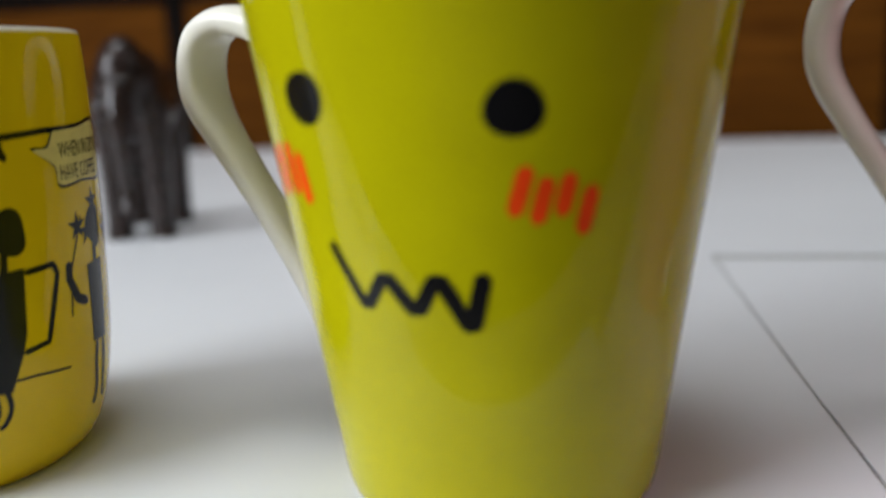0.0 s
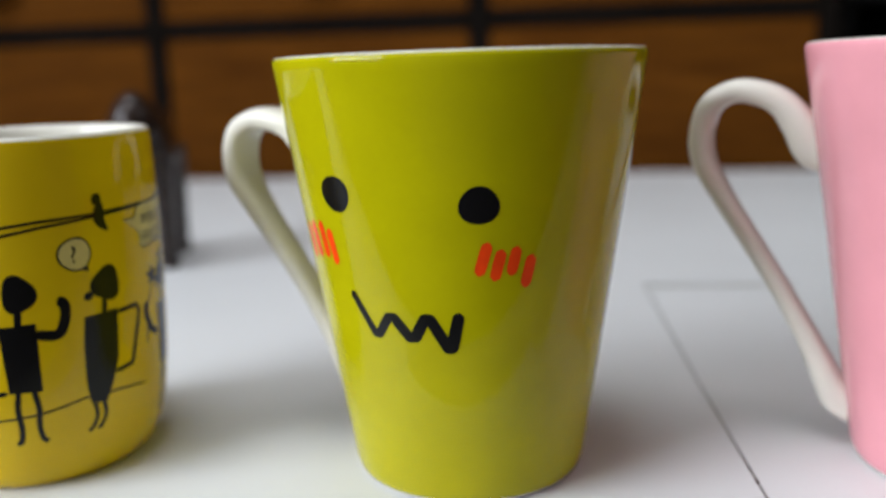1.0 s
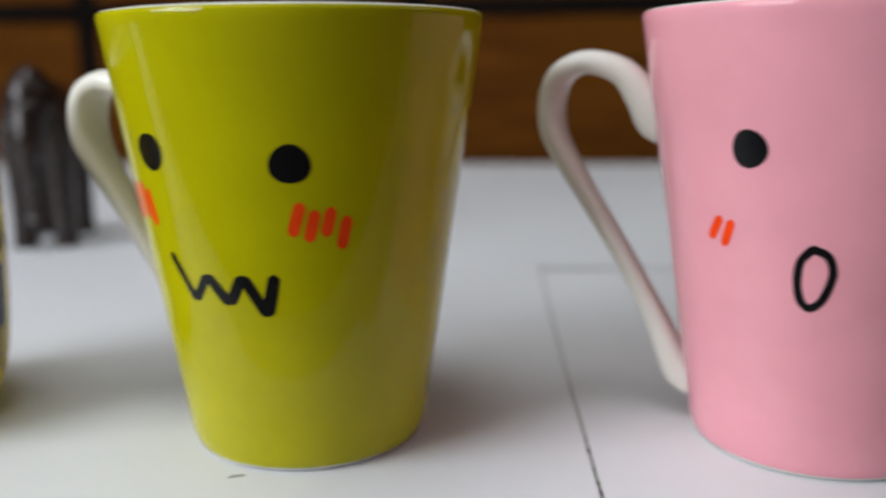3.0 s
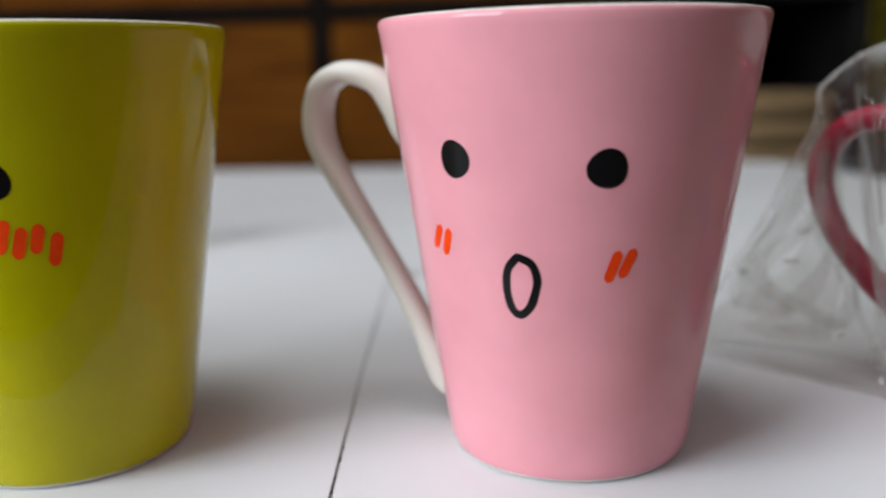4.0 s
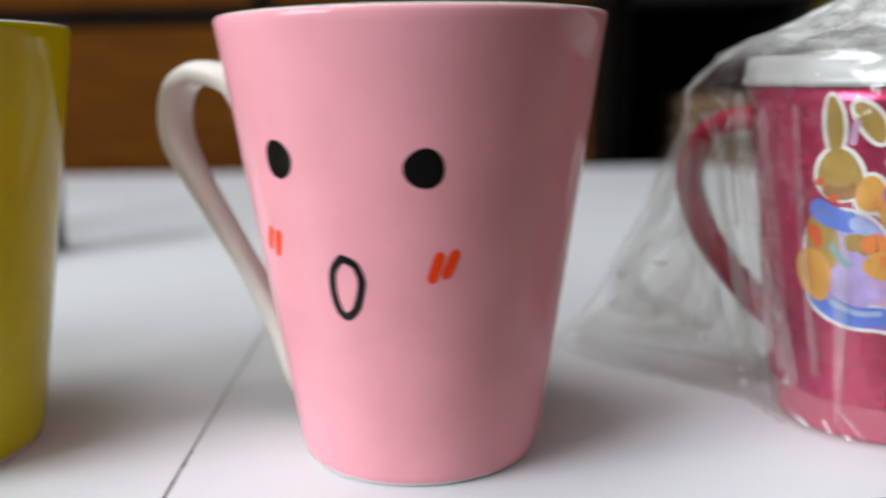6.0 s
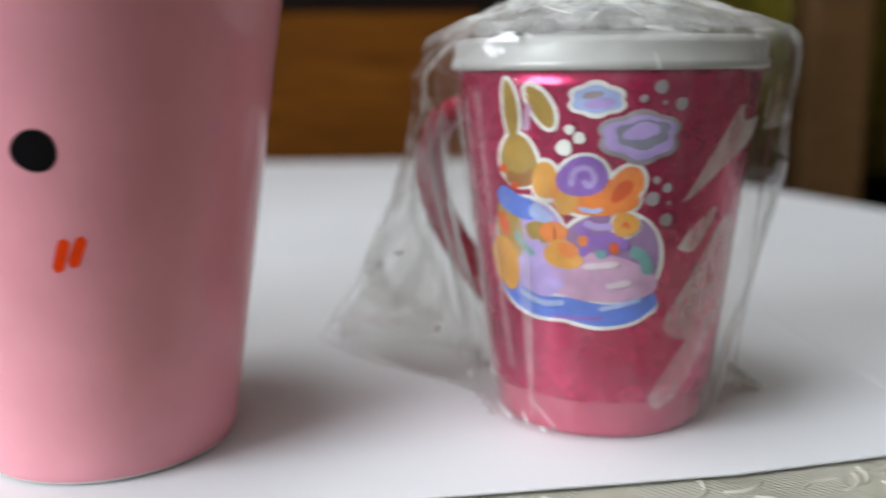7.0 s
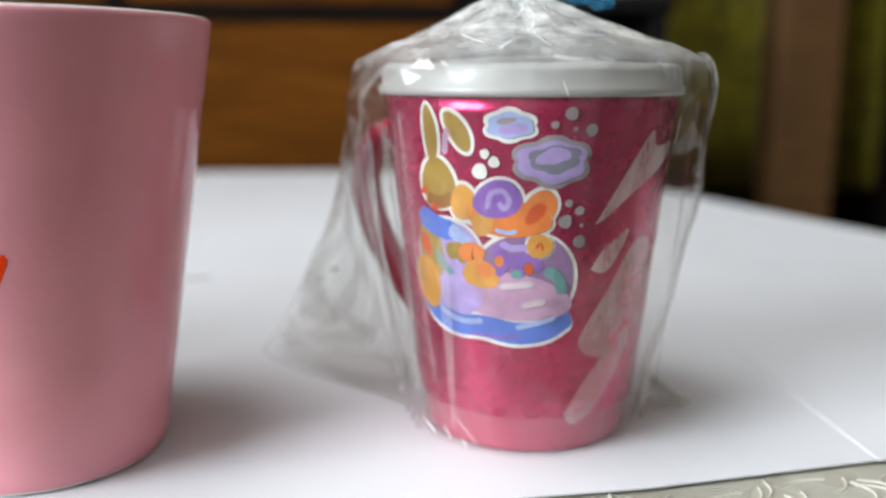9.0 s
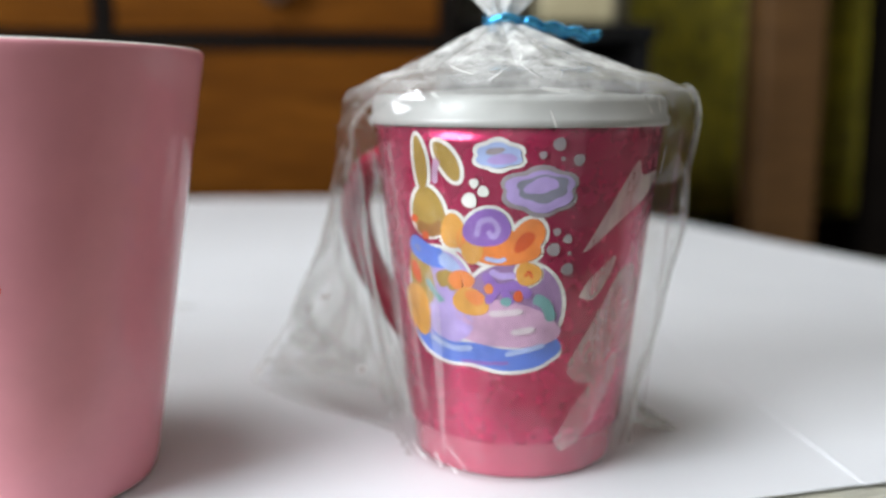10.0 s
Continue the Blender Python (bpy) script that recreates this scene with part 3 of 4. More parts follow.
part("print_blob", skin.oval(61.0, 6.88, 0.16, 0.34, wobble=0.12), BLACK_INK, yellow)
part("print_blob", skin.oval(60.3, 7.27, 0.14, 0.15), BLACK_INK, yellow)
part("print_line", skin.stroke([(61.8, 6.75), (63.8, 6.47)], 0.14), BLACK_INK, yellow)
part("speech_bubble", skin.oval(49.2, 6.02, 0.42, 0.42, 0.010), BLACK_INK, yellow)
part("speech_bubble", skin.stroke([(51.0, 5.72), (54.2, 5.58)], 0.14, 0.010), BLACK_INK, yellow)
part("speech_bubble", skin.oval(49.2, 6.02, 0.375, 0.375, 0.014), CREAM_INK, yellow, "cream speech bubble with black outline")
part("lettering", skin.words("?", 47.0, 5.82, 0.58, 0.018), BLACK_INK, yellow)
sign = [(-0.2, 0.62), (0.6, 0.64), (1.7, 0.66), (1.7, -0.45), (0.6, -0.47), (-0.15, -0.5), (-0.25, -0.1), (-0.75, 0.28), (-0.4, 0.3)]
sign = [tuple(q) for q in spline(sign + sign[:1], 4)][:-1]
part("speech_bubble", skin.outline(85.0, 6.35, [(u * 1.03, w * 1.05) for u, w in sign], 0.010, 10), BLACK_INK, yellow)
part("speech_bubble", skin.outline(85.0, 6.35, [(u * 0.97, w * 0.93) for u, w in sign], 0.014, 10), CREAM_INK, yellow, "cream speech bubble with black lettering")
part("lettering", skin.words("WHEN IN DOUBT", 83.4, 6.40, 0.44, 0.02, 0.56), BLACK_INK, yellow)
part("lettering", skin.words("HAVE COFFEE", 82.8, 5.96, 0.44, 0.02, 0.56), BLACK_INK, yellow)

# ---------------------------------------------------------------- wrapped red cup
CX, CY = 25.25, 1.34
RH, RRT, RRB = 8.7, 3.72, 2.77


def cup_radius(z):
    return RRB + (RRT - RRB) * z / RH


cup = thing("lidded_cup", (CX * CM, CY * CM, 0), "metallic berry red cup with silver lid and pastel stickers", "cup")
rings = [(2.2, 0.1), (2.45, 0.0), (2.62, 0.05), (2.70, 0.2), (2.80, 0.95), (2.86, 1.0)] + [(cup_radius(z), z) for z in np.linspace(1.1, 8.74, 20)] + [(3.60, 8.76), (3.5, 8.5), (3.1, 4.0), (2.6, 0.8), (0.02, 0.6)]
part("body", lathe(rings, 96, [1] * 5 + [0] * (len(rings) - 6)), [BERRY, BERRY_BASE], cup)
part("lid", lathe([(3.6, 8.70), (3.82, 8.72), (3.87, 8.79), (3.85, 8.92), (3.80, 8.97), (3.79, 9.28), (3.74, 9.40), (3.62, 9.46), (3.45, 9.42), (3.2, 9.44), (1.4, 9.62), (0.02, 9.66)]), SILVER, cup, "silver grey plastic lid")
part("handle", strap([(2.9, 7.75, 0.9, 0.85), (3.8, 7.78, 0.75, 0.9), (4.7, 7.6, 0.7, 0.95), (5.4, 7.0, 0.7, 0.95), (5.68, 5.9, 0.7, 0.95), (5.18, 4.45, 0.7, 0.95), (4.0, 3.0, 0.72, 0.9), (3.0, 2.2, 0.8, 0.85), (2.5, 1.9, 0.8, 0.8)], -131), STRAP, cup, "maroon plastic handle")
skin = Skin(cup_radius)


def wash(name, *colour):
    """Printed sticker colour, uneven like watercolour."""
    return ink(name, colour, 0.3, 110.0, 0.66, 1.3)


# DIM is the white print with the film's haze put into its colour
PALE, DIM = wash("sticker_white", 0.70, 0.69, 0.66), wash("sticker_dimmed_white", 0.30, 0.26, 0.28)
TAN, BROWN = wash("sticker_tan", 0.34, 0.22, 0.05), wash("sticker_brown", 0.26, 0.12, 0.03)
ORANGE, AMBER, RUST = wash("sticker_orange", 0.68, 0.20, 0.045), wash("sticker_amber", 0.62, 0.30, 0.06), wash("sticker_rust", 0.58, 0.09, 0.02)
BLUE, SKY = wash("sticker_blue", 0.10, 0.18, 0.58), wash("sticker_sky_blue", 0.34, 0.42, 0.68)
LILAC, VIOLET = wash("sticker_lilac", 0.40, 0.30, 0.60), wash("sticker_violet", 0.24, 0.12, 0.42)
MAUVE = wash("sticker_mauve", 0.26, 0.15, 0.30)
GREY, TEAL, ROSE = wash("sticker_grey", 0.20, 0.20, 0.26), wash("sticker_teal", 0.14, 0.30, 0.30), wash("sticker_rose", 0.50, 0.30, 0.44)
BAR = wash("sticker_bar_pink", 0.56, 0.47, 0.52)
layer = [0]


def lift_next():
    layer[0] += 1
    return 0.012 + 0.0006 * layer[0]


def patch(mat, a, z, ru, rz, tilt=0.0, rim=0.0, lobes=0, name="sticker_patch", border=PALE):
    """One flat coloured patch of the stickers, each a hair above the one before."""
    if rim:
        part("sticker_border", skin.oval(a, z, ru + rim, rz + rim, 0.006 + 0.0002 * layer[0], tilt, 0.03, lobes), border, cup)
    part(name, skin.oval(a, z, ru, rz, lift_next(), tilt, 0.05, lobes), mat, cup)


def swash(mat, points, width, rim=0.0, taper=0.0):
    """A brushed band of sticker colour through (angle, height) points."""
    line = [tuple(q) for q in spline(points, 6)]
    if rim:
        part("sticker_border", skin.stroke(line, width + 2 * rim, 0.006 + 0.0002 * layer[0]), PALE, cup)
    part("sticker_patch", skin.stroke(line, width, lift_next(), taper=taper), mat, cup)


# the backing of the large sticker, then its colours from the back to the front
patch(MAUVE, -9.0, 4.65, 1.15, 0.98, -25, 0.09)
patch(LILAC, -44.0, 4.75, 0.95, 1.15, 0, 0.09)
swash(BLUE, [(-60, 3.92), (-50, 3.5), (-40, 3.32), (-28, 3.34), (-14, 3.22), (-2, 3.30), (4, 3.5), (9, 3.70)], 0.54, 0.09)
patch(TAN, -48.5, 7.85, 0.20, 0.66, 4, 0.10)
patch(TAN, -36.0, 7.95, 0.23, 0.52, 34, 0.10)
swash(ROSE, [(-42.0, 7.4), (-41.2, 7.8), (-40.0, 8.0)], 0.17)
patch(TAN, -46.5, 6.72, 0.52, 0.58, 10, 0.10)
patch(BROWN, -46.0, 6.35, 0.42, 0.24, 6)
patch(TAN, -46.5, 6.75, 0.34, 0.34, 10)
patch(RUST, -54.0, 6.52, 0.12, 0.10)
patch(RUST, -48.5, 6.14, 0.12, 0.10)
patch(TAN, -53.0, 5.1, 0.42, 0.75, 8)
patch(RUST, -56.0, 5.2, 0.16, 0.3, 20)
patch(AMBER, -57.0, 4.25, 0.46, 0.66, 14)
swash(BLUE, [(-58, 5.98), (-50, 5.72), (-43, 5.62), (-39, 5.68)], 0.52)
swash(SKY, [(-42, 5.66), (-37, 5.5), (-33.5, 5.28)], 0.34)
swash(TEAL, [(-50, 5.05), (-44, 4.65), (-39, 4.45)], 0.16)
swash(TAN, [(-44, 5.05), (-38, 5.15), (-34, 4.9)], 0.4)
patch(ROSE, -16.0, 4.1, 1.42, 0.58, -4)
patch(LILAC, -36.5, 4.1, 0.5, 0.52, 0)
patch(ROSE, -14.0, 4.22, 1.15, 0.36, -4)
patch(AMBER, -34.8, 6.3, 0.34, 0.42, 0, 0.09)
patch(ORANGE, -17.5, 6.02, 1.0, 0.46, -8, 0.09)
patch(ORANGE, -5.6, 6.22, 0.34, 0.50, -42, 0.09)
patch(RUST, -6.6, 6.12, 0.16, 0.30, -42)
patch(AMBER, -27.0, 5.85, 0.26, 0.30, -30)
patch(VIOLET, -21.0, 6.42, 0.58, 0.44, 14, 0.08)
swash(LILAC, [(-25, 6.2), (-23.5, 6.55), (-19, 6.62), (-16.5, 6.4), (-18.5, 6.22), (-20.5, 6.36)], 0.13)
swash(SKY, [(-22, 5.72), (-17, 5.66), (-13.5, 5.72)], 0.10)
swash(ORANGE, [(-37, 4.98), (-32, 5.18), (-27.5, 5.0)], 0.42)
patch(AMBER, -28.5, 4.62, 0.46, 0.34, -8)
patch(ORANGE, -26.5, 4.75, 0.24, 0.18, -20)
swash(VIOLET, [(-22.5, 5.35), (-17, 5.0), (-9, 5.08), (-4, 4.8)], 0.24)
swash(VIOLET, [(-21.5, 4.62), (-16, 5.0), (-11, 4.62)], 0.20)
swash(LILAC, [(-20, 5.42), (-15.5, 5.3), (-10, 5.32), (-6, 5.18)], 0.16)
patch(ORANGE, -20.5, 4.98, 0.11, 0.13)
patch(RUST, -8.6, 4.82, 0.11, 0.14)
patch(TEAL, -13.5, 4.68, 0.13, 0.11)
patch(AMBER, -4.8, 5.36, 0.30, 0.28, 0, 0.05)
swash(RUST, [(-6.2, 5.3), (-4.4, 5.42), (-3.4, 5.26)], 0.07)
swash(TEAL, [(-2.5, 4.78), (2.5, 4.62), (5.5, 4.2)], 0.26)
swash(SKY, [(-50, 3.62), (-38, 3.42), (-28, 3.48)], 0.14)
swash(SKY, [(-14, 3.36), (-4, 3.5), (3, 3.62)], 0.12)
swash(VIOLET, [(-34, 3.12), (-22, 3.12), (-12, 3.16)], 0.08)
patch(SKY, -16.3, 8.10, 0.50, 0.27, 0, 0.10, 6)
patch(LILAC, -15.0, 8.02, 0.34, 0.12, 6)
patch(DIM, -17.5, 8.2, 0.22, 0.08, 10)
patch(LILAC, -1.0, 7.30, 0.76, 0.44, 0, 0.11, 6, border=DIM)
patch(GREY, -0.2, 7.36, 0.56, 0.30, 4, 0.0, 6)
patch(LILAC, -1.6, 7.42, 0.32, 0.17, 16, 0.0, 3)
patch(LILAC, 2.8, 7.46, 0.16, 0.13, -10)
# right-hand dots are painted dimmer, as if under the film's veil
for a, z, r, tone in ((-27.4, 7.06, 0.18, PALE), (-25.4, 7.46, 0.11, PALE), (-22.0, 7.28, 0.13, PALE), (4.8, 8.36, 0.15, DIM), (-0.8, 8.12, 0.09, DIM), (12.4, 8.0, 0.14, DIM), (6.4, 8.03, 0.055, DIM), (4.6, 5.94, 0.16, DIM), (10.0, 6.18, 0.11, DIM), (5.6, 6.36, 0.09, DIM), (10.6, 5.46, 0.15, DIM), (11.0, 5.84, 0.05, DIM)):
    patch(tone, a, z, r, r, name="sticker_dot")
for a0, a1, z in ((-20.5, -6.5, 4.36), (-11.5, -1.5, 3.92)):
    part("sticker_bar", skin.stroke([(a0, z), (a1, z + 0.1)], 0.15, lift_next()), BAR, cup)


def crease(p):
    return 1 - 2 * abs(noise.noise(p))


BAG = [(0.02, 2.95), (0.5, 3.0), (1.5, 3.18), (2.8, 3.5), (5.6, 4.15), (7.5, 4.36), (8.6, 4.46), (9.3, 4.44), (9.75, 4.16), (10.1, 3.1), (10.55, 2.0), (10.95, 1.15), (11.2, 0.62), (11.36, 0.42), (11.6, 0.55), (12.0, 0.95), (12.6, 1.25), (13.2, 1.5)]


def bag_reach(deg, z, r):
    """How far the film stands from the cup's middle: out round the handle, with a loose corner on the table."""
    low = max(0.0, 1 - z / 8.2)
    side = math.exp(-(((deg + 131) / 22) ** 2))
    flap = math.exp(-(((deg + 131) / 12) ** 2))
    right = math.exp(-(((deg - 97) / 10) ** 2))
    body = min(1.0, max(0.0, (9.7 - z) / 1.2))
    return r + side * 1.3 * body + flap * 6.0 * low ** 1.35 + right * 2.0 * max(0, 1 - z / 1.4) ** 1.2


def bag_mesh(n=46, steps=2, seed=3):
    random.seed(seed)
    bm = bmesh.new()
    rings = []
    for z, r in spline(BAG, steps):
        ring = []
        for k in range(n):
            loose = 0.0 if z < 0.3 else (0.75 if z < 9.4 else 0.35)
            zz = z + random.uniform(-0.13, 0.13) * (1 if 0.4 < z < 9.2 else 0.2)
            a = -math.pi + math.tau * (k + random.uniform(-0.4, 0.4) * min(1.0, loose)) / n
            rr = bag_reach(math.degrees(a), zz, r)
            p = Vector((math.sin(a) * rr, -math.cos(a) * rr, zz))
            stretched = Vector((p.x * 0.8, p.y * 0.8, p.z * 0.22))
            fold = crease(stretched) * 0.16 + crease(stretched * 2.1 + Vector((5, 2, 1))) * 0.09 + random.uniform(-0.05, 0.05)
            if z > 9.6:
                fold = (0.13 * math.sin(a * 9 + 2.2 * noise.noise(p * 0.5)) + random.uniform(-0.07, 0.07)) * min(1.0, (z - 9.6) / 0.5) * min(1.0, rr / 1.2)
            least = (cup_radius(min(zz, 8.7)) + 0.10) if zz < 8.4 else (3.97 if z < 9.5 else 0.0)
            rr = max(rr + fold * min(1.0, z / 0.8) - 0.10, least)
            lean = -0.42 * min(1.0, max(0.0, (z - 9.6) / 1.6))
            ring.append(bm.verts.new(Vector((math.sin(a) * rr + lean, -math.cos(a) * rr, max(0.02, zz))) * CM))
        rings.append(ring)
    for i in range(len(rings) - 1):
        for k in range(n):
            q = (rings[i][k], rings[i][(k + 1) % n], rings[i + 1][(k + 1) % n], rings[i + 1][k])
            if (k * 7 + i * 3) % 5 < 2:
                bm.faces.new((q[0], q[1], q[2]))
                bm.faces.new((q[0], q[2], q[3]))
            else:
                bm.faces.new((q[0], q[1], q[3]))
                bm.faces.new((q[1], q[2], q[3]))
    return bm


def bag_seam(deg, width):
    """The welded edge of the film, a narrow doubled strip from shoulder to table."""
    bm = bmesh.new()
    rows = []
    for z, r in spline(BAG, 4):
        if z > 9.8:
            break
        rr = bag_reach(deg, z, r) + 0.03
        a, b = radians(deg), Vector((math.sin(radians(deg)), -math.cos(radians(deg)), 0))
        wob = 0.05 * math.sin(z * 2.3)
        rows.append([bm.verts.new((b * (rr + wob + d) + Vector((0, 0, max(z, 0.03)))) * CM) for d in (0.0, width * 0.5, width)])
    for i in range(len(rows) - 1):
        for k in range(2):
            bm.faces.new((rows[i][k], rows[i][k + 1], rows[i + 1][k + 1], rows[i + 1][k]))
    return bm


bag = thing("plastic_bag", (CX * CM, CY * CM, 0), "clear crinkled plastic bag gathered and tied over the cup", "bag")
part("film", bag_mesh(), FILM, bag, smooth=False)
loose = Skin(lambda z: cup_radius(z) + 0.2)


def sheen_patch(points, mat, lift=0.0):
    """A milky patch against the cup that paints a reflection on the film, with (angle, height) corners."""
    a = sum(q[0] for q in points) / len(points)
    z = sum(q[1] for q in points) / len(points)
    r = loose.radius(z)
    outline = spline([(radians(q[0] - a) * r, q[1] - z) for q in points + points[:1]], 5)[:-1]
    part("film_fold_sheen", loose.outline(a, z, [tuple(q) for q in outline], lift, 5), mat, bag, "milky patch of the clear film, folds and painted sheen")


# slashes, soft haze and a left highlight of the film, painted as milk
sheen_patch([(15.3, 5.86), (26, 6.95), (37.5, 7.95), (41, 7.6), (52, 7.65), (46, 7.12), (31, 6.55), (20, 6.02)], SHEEN)
sheen_patch([(15, 4.80), (20, 5.25), (30.5, 5.72), (29, 5.3), (22, 4.72)], SHEEN)
sheen_patch([(22, 4.1), (34, 5.3), (44, 5.35), (47, 4.2), (46, 3.2), (36, 3.4), (24, 2.6), (12, 3.0)], VEIL, 0.01)
sheen_patch([(8, 1.2), (20, 2.3), (38, 3.4), (43, 3.3), (34, 2.2), (22, 1.2), (12, 0.9)], VEIL, 0.02)
sheen_patch([(-47, 5.2), (-42, 5.3), (-41, 3.0), (-43, 0.8), (-45, 0.7), (-46, 3.0)], HAZE, 0.03)
for line, width, taper in (([(-62, 8.3), (-60, 5.0), (-54, 1.6)], 0.22, 0.0), ([(-80, 8.2), (-76, 5.2), (-72, 2.0)], 0.5, 0.2), ([(-44, 0.9), (-37, 0.55), (-31, 0.2)], 0.12, 0.2)):
    part("film_fold_sheen", loose.stroke([tuple(q) for q in spline(line, 4)], width, taper=taper), HAZE, bag, "milky patch of the clear film, folds and painted sheen")
wide = Skin(lambda z: cup_radius(z) + 0.6)
for line, width in (([(-86, 8.6), (-84, 6.5), (-80, 4.2), (-74, 2.0)], 0.75), ([(-100, 8.3), (-99, 6.6), (-96, 5.0)], 0.45), ([(84, 8.6), (84, 6.0), (80, 3.0), (76, 0.8)], 0.35)):
    part("film_fold_sheen", wide.stroke([tuple(q) for q in spline(line, 5)], width), MILKY, bag, "milky patch of the clear film, folds and painted sheen")
brow = Skin(lambda z: 4.12)
# glints round the lid, painted as small white strokes
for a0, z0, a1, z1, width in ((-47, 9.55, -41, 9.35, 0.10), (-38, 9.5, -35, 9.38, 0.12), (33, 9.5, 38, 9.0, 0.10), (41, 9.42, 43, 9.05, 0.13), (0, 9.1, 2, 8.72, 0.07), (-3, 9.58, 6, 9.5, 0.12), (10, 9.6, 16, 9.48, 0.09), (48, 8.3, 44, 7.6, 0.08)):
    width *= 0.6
    part("crease_glint", brow.stroke([(a0, z0), (a1, z1)], width), GLINT, bag, "crease in the film with its glint painted white")


class Loose(Skin):
    """The film itself as a face to lay folds and painted glints on."""

    def at(self, angle, z, lift):
        a = radians(angle)
        r = bag_reach(angle, z, self.radius(z)) + lift
        lean = -0.42 * min(1.0, max(0.0, (z - 9.6) / 1.6))
        return Vector((r * math.sin(a) + lean, -r * math.cos(a), z)) * CM


film = Loose(lambda z: float(np.interp(z, [q[0] for q in BAG], [q[1] for q in BAG])))
random.seed(21)
# long soft folds that run from the shoulder down over the grip and out to the loose corner
for k in range(14):
    a, z = random.uniform(-128, -62), random.uniform(6.4, 8.8)
    line = [(a, z), (a + random.uniform(-4, 4), z * 0.7), (a + random.uniform(-8, 6), z * 0.4), (a + random.uniform(-10, 8), z * random.uniform(0.1, 0.25))]
    part("film_fold_sheen", film.stroke([tuple(q) for q in spline(line, 5)], random.uniform(0.14, 0.5), 0.03, taper=random.uniform(0, 0.7)), HAZE, bag, "milky patch of the clear film, folds and painted sheen")
# short white strokes that paint the glints along creases
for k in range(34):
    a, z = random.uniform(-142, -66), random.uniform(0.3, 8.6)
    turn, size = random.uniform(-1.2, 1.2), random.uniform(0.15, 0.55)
    part("crease_glint", film.stroke([(a, z), (a + 8 * size * math.sin(turn), min(9.2, z + size * math.cos(turn)))], random.uniform(0.02, 0.05), 0.05), GLINT, bag, "crease in the film with its glint painted white")
# wider painted glints low on the loose corner
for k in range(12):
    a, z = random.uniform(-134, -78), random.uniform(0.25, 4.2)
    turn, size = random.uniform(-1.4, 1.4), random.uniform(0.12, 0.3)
    part("crease_glint", film.stroke([(a, z), (a + 7 * size * math.sin(turn), z + size * math.cos(turn))], random.uniform(0.07, 0.13), 0.06), GLINT, bag, "crease in the film with its glint painted white")
# painted glints at the foot of the bag
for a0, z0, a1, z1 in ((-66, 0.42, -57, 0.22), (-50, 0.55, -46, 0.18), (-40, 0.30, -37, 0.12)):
    part("crease_glint", film.stroke([(a0, z0), (a1, z1)], 0.07, 0.05), GLINT, bag, "crease in the film with its glint painted white")
# the small crumpled corner on the far side
for a0, z0, a1, z1, width in ((84, 1.0, 95, 0.12, 0.5), (90, 0.85, 103, 0.1, 0.35), (98, 0.6, 92, 0.08, 0.3)):
    part("film_fold_sheen", film.stroke([tuple(q) for q in spline([(a0, z0), ((a0 + a1) / 2 + 2, (z0 + z1) / 2), (a1, z1)], 5)], width, 0.04), VEIL, bag, "milky patch of the clear film, folds and painted sheen")
# hair-thin creases of the gathered top, their shine painted white
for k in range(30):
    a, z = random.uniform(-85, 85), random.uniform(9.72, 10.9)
    part("crease_glint", film.stroke([(a, z), (a + random.uniform(-14, 14), z + random.uniform(0.1, 0.4))], random.uniform(0.014, 0.03), 0.10), GLINT, bag, "crease in the film with its glint painted white")
bm = bmesh.new()
rows = []
for k in range(61):
    deg = -168 + k * 1.6
    b = Vector((math.sin(radians(deg)), -math.cos(radians(deg)), 0))
    far = bag_reach(deg, 0.02, BAG[0][1]) + 0.06 * math.sin(k * 0.9)
    rows.append([bm.verts.new((b * (far + d) + Vector((0, 0, h))) * CM) for d, h in ((0.0, 0.03), (0.05, 0.07), (0.12, 0.03))])
for i in range(60):
    for k in range(2):
        bm.faces.new((rows[i][k], rows[i][k + 1], rows[i + 1][k + 1], rows[i + 1][k]))
part("bottom_fold", bm, MILKY, bag, "milky folded bottom edge of the bag")
for deg in (80, -131):
    part("seam", bag_seam(deg, 0.16), SEAM, bag, "milky welded seam of the clear bag")
TIE = [(-0.42 + 0.50 * math.cos(t), 0.50 * math.sin(t), 11.34 + 0.05 * math.sin(3 * t)) for t in np.linspace(0, math.tau, 30)]


def ribbon(points, width, thick=0.05):
    bm = bmesh.new()
    rings = []
    for i, q in enumerate(points):
        d = (Vector(points[min(i + 1, len(points) - 1)]) - Vector(points[max(i - 1, 0)])).normalized()
        side = d.cross(Vector((0, 0, 1))).normalized()
        up = side.cross(d)
        rings.append([bm.verts.new((Vector(q) + side * (s * thick) + up * (u * width / 2)) * CM) for s, u in ((-1, -1), (1, -1), (1, 1), (-1, 1))])
    for i in range(len(rings) - 1):
        for k in range(4):
            bm.faces.new((rings[i][k], rings[i][(k + 1) % 4], rings[i + 1][(k + 1) % 4], rings[i + 1][k]))
    bm.faces.new(rings[0][::-1])
    bm.faces.new(rings[-1])
    return bm


part("twist_tie", ribbon(TIE, 0.2), FOIL, bag, "shiny blue foil twist tie")
for dz, dy in ((0.0, -0.25), (-0.06, 0.1)):
    tail = [(0.05 + 0.18 * k, -0.45 + dy + 0.03 * k, 11.28 + dz - 0.03 * k + 0.05 * math.sin(k * 1.9)) for k in range(12)]
    part("tie_end", ribbon([tuple(q) for q in spline(tail, 3)], 0.2), FOIL, bag, "shiny blue foil tie end")

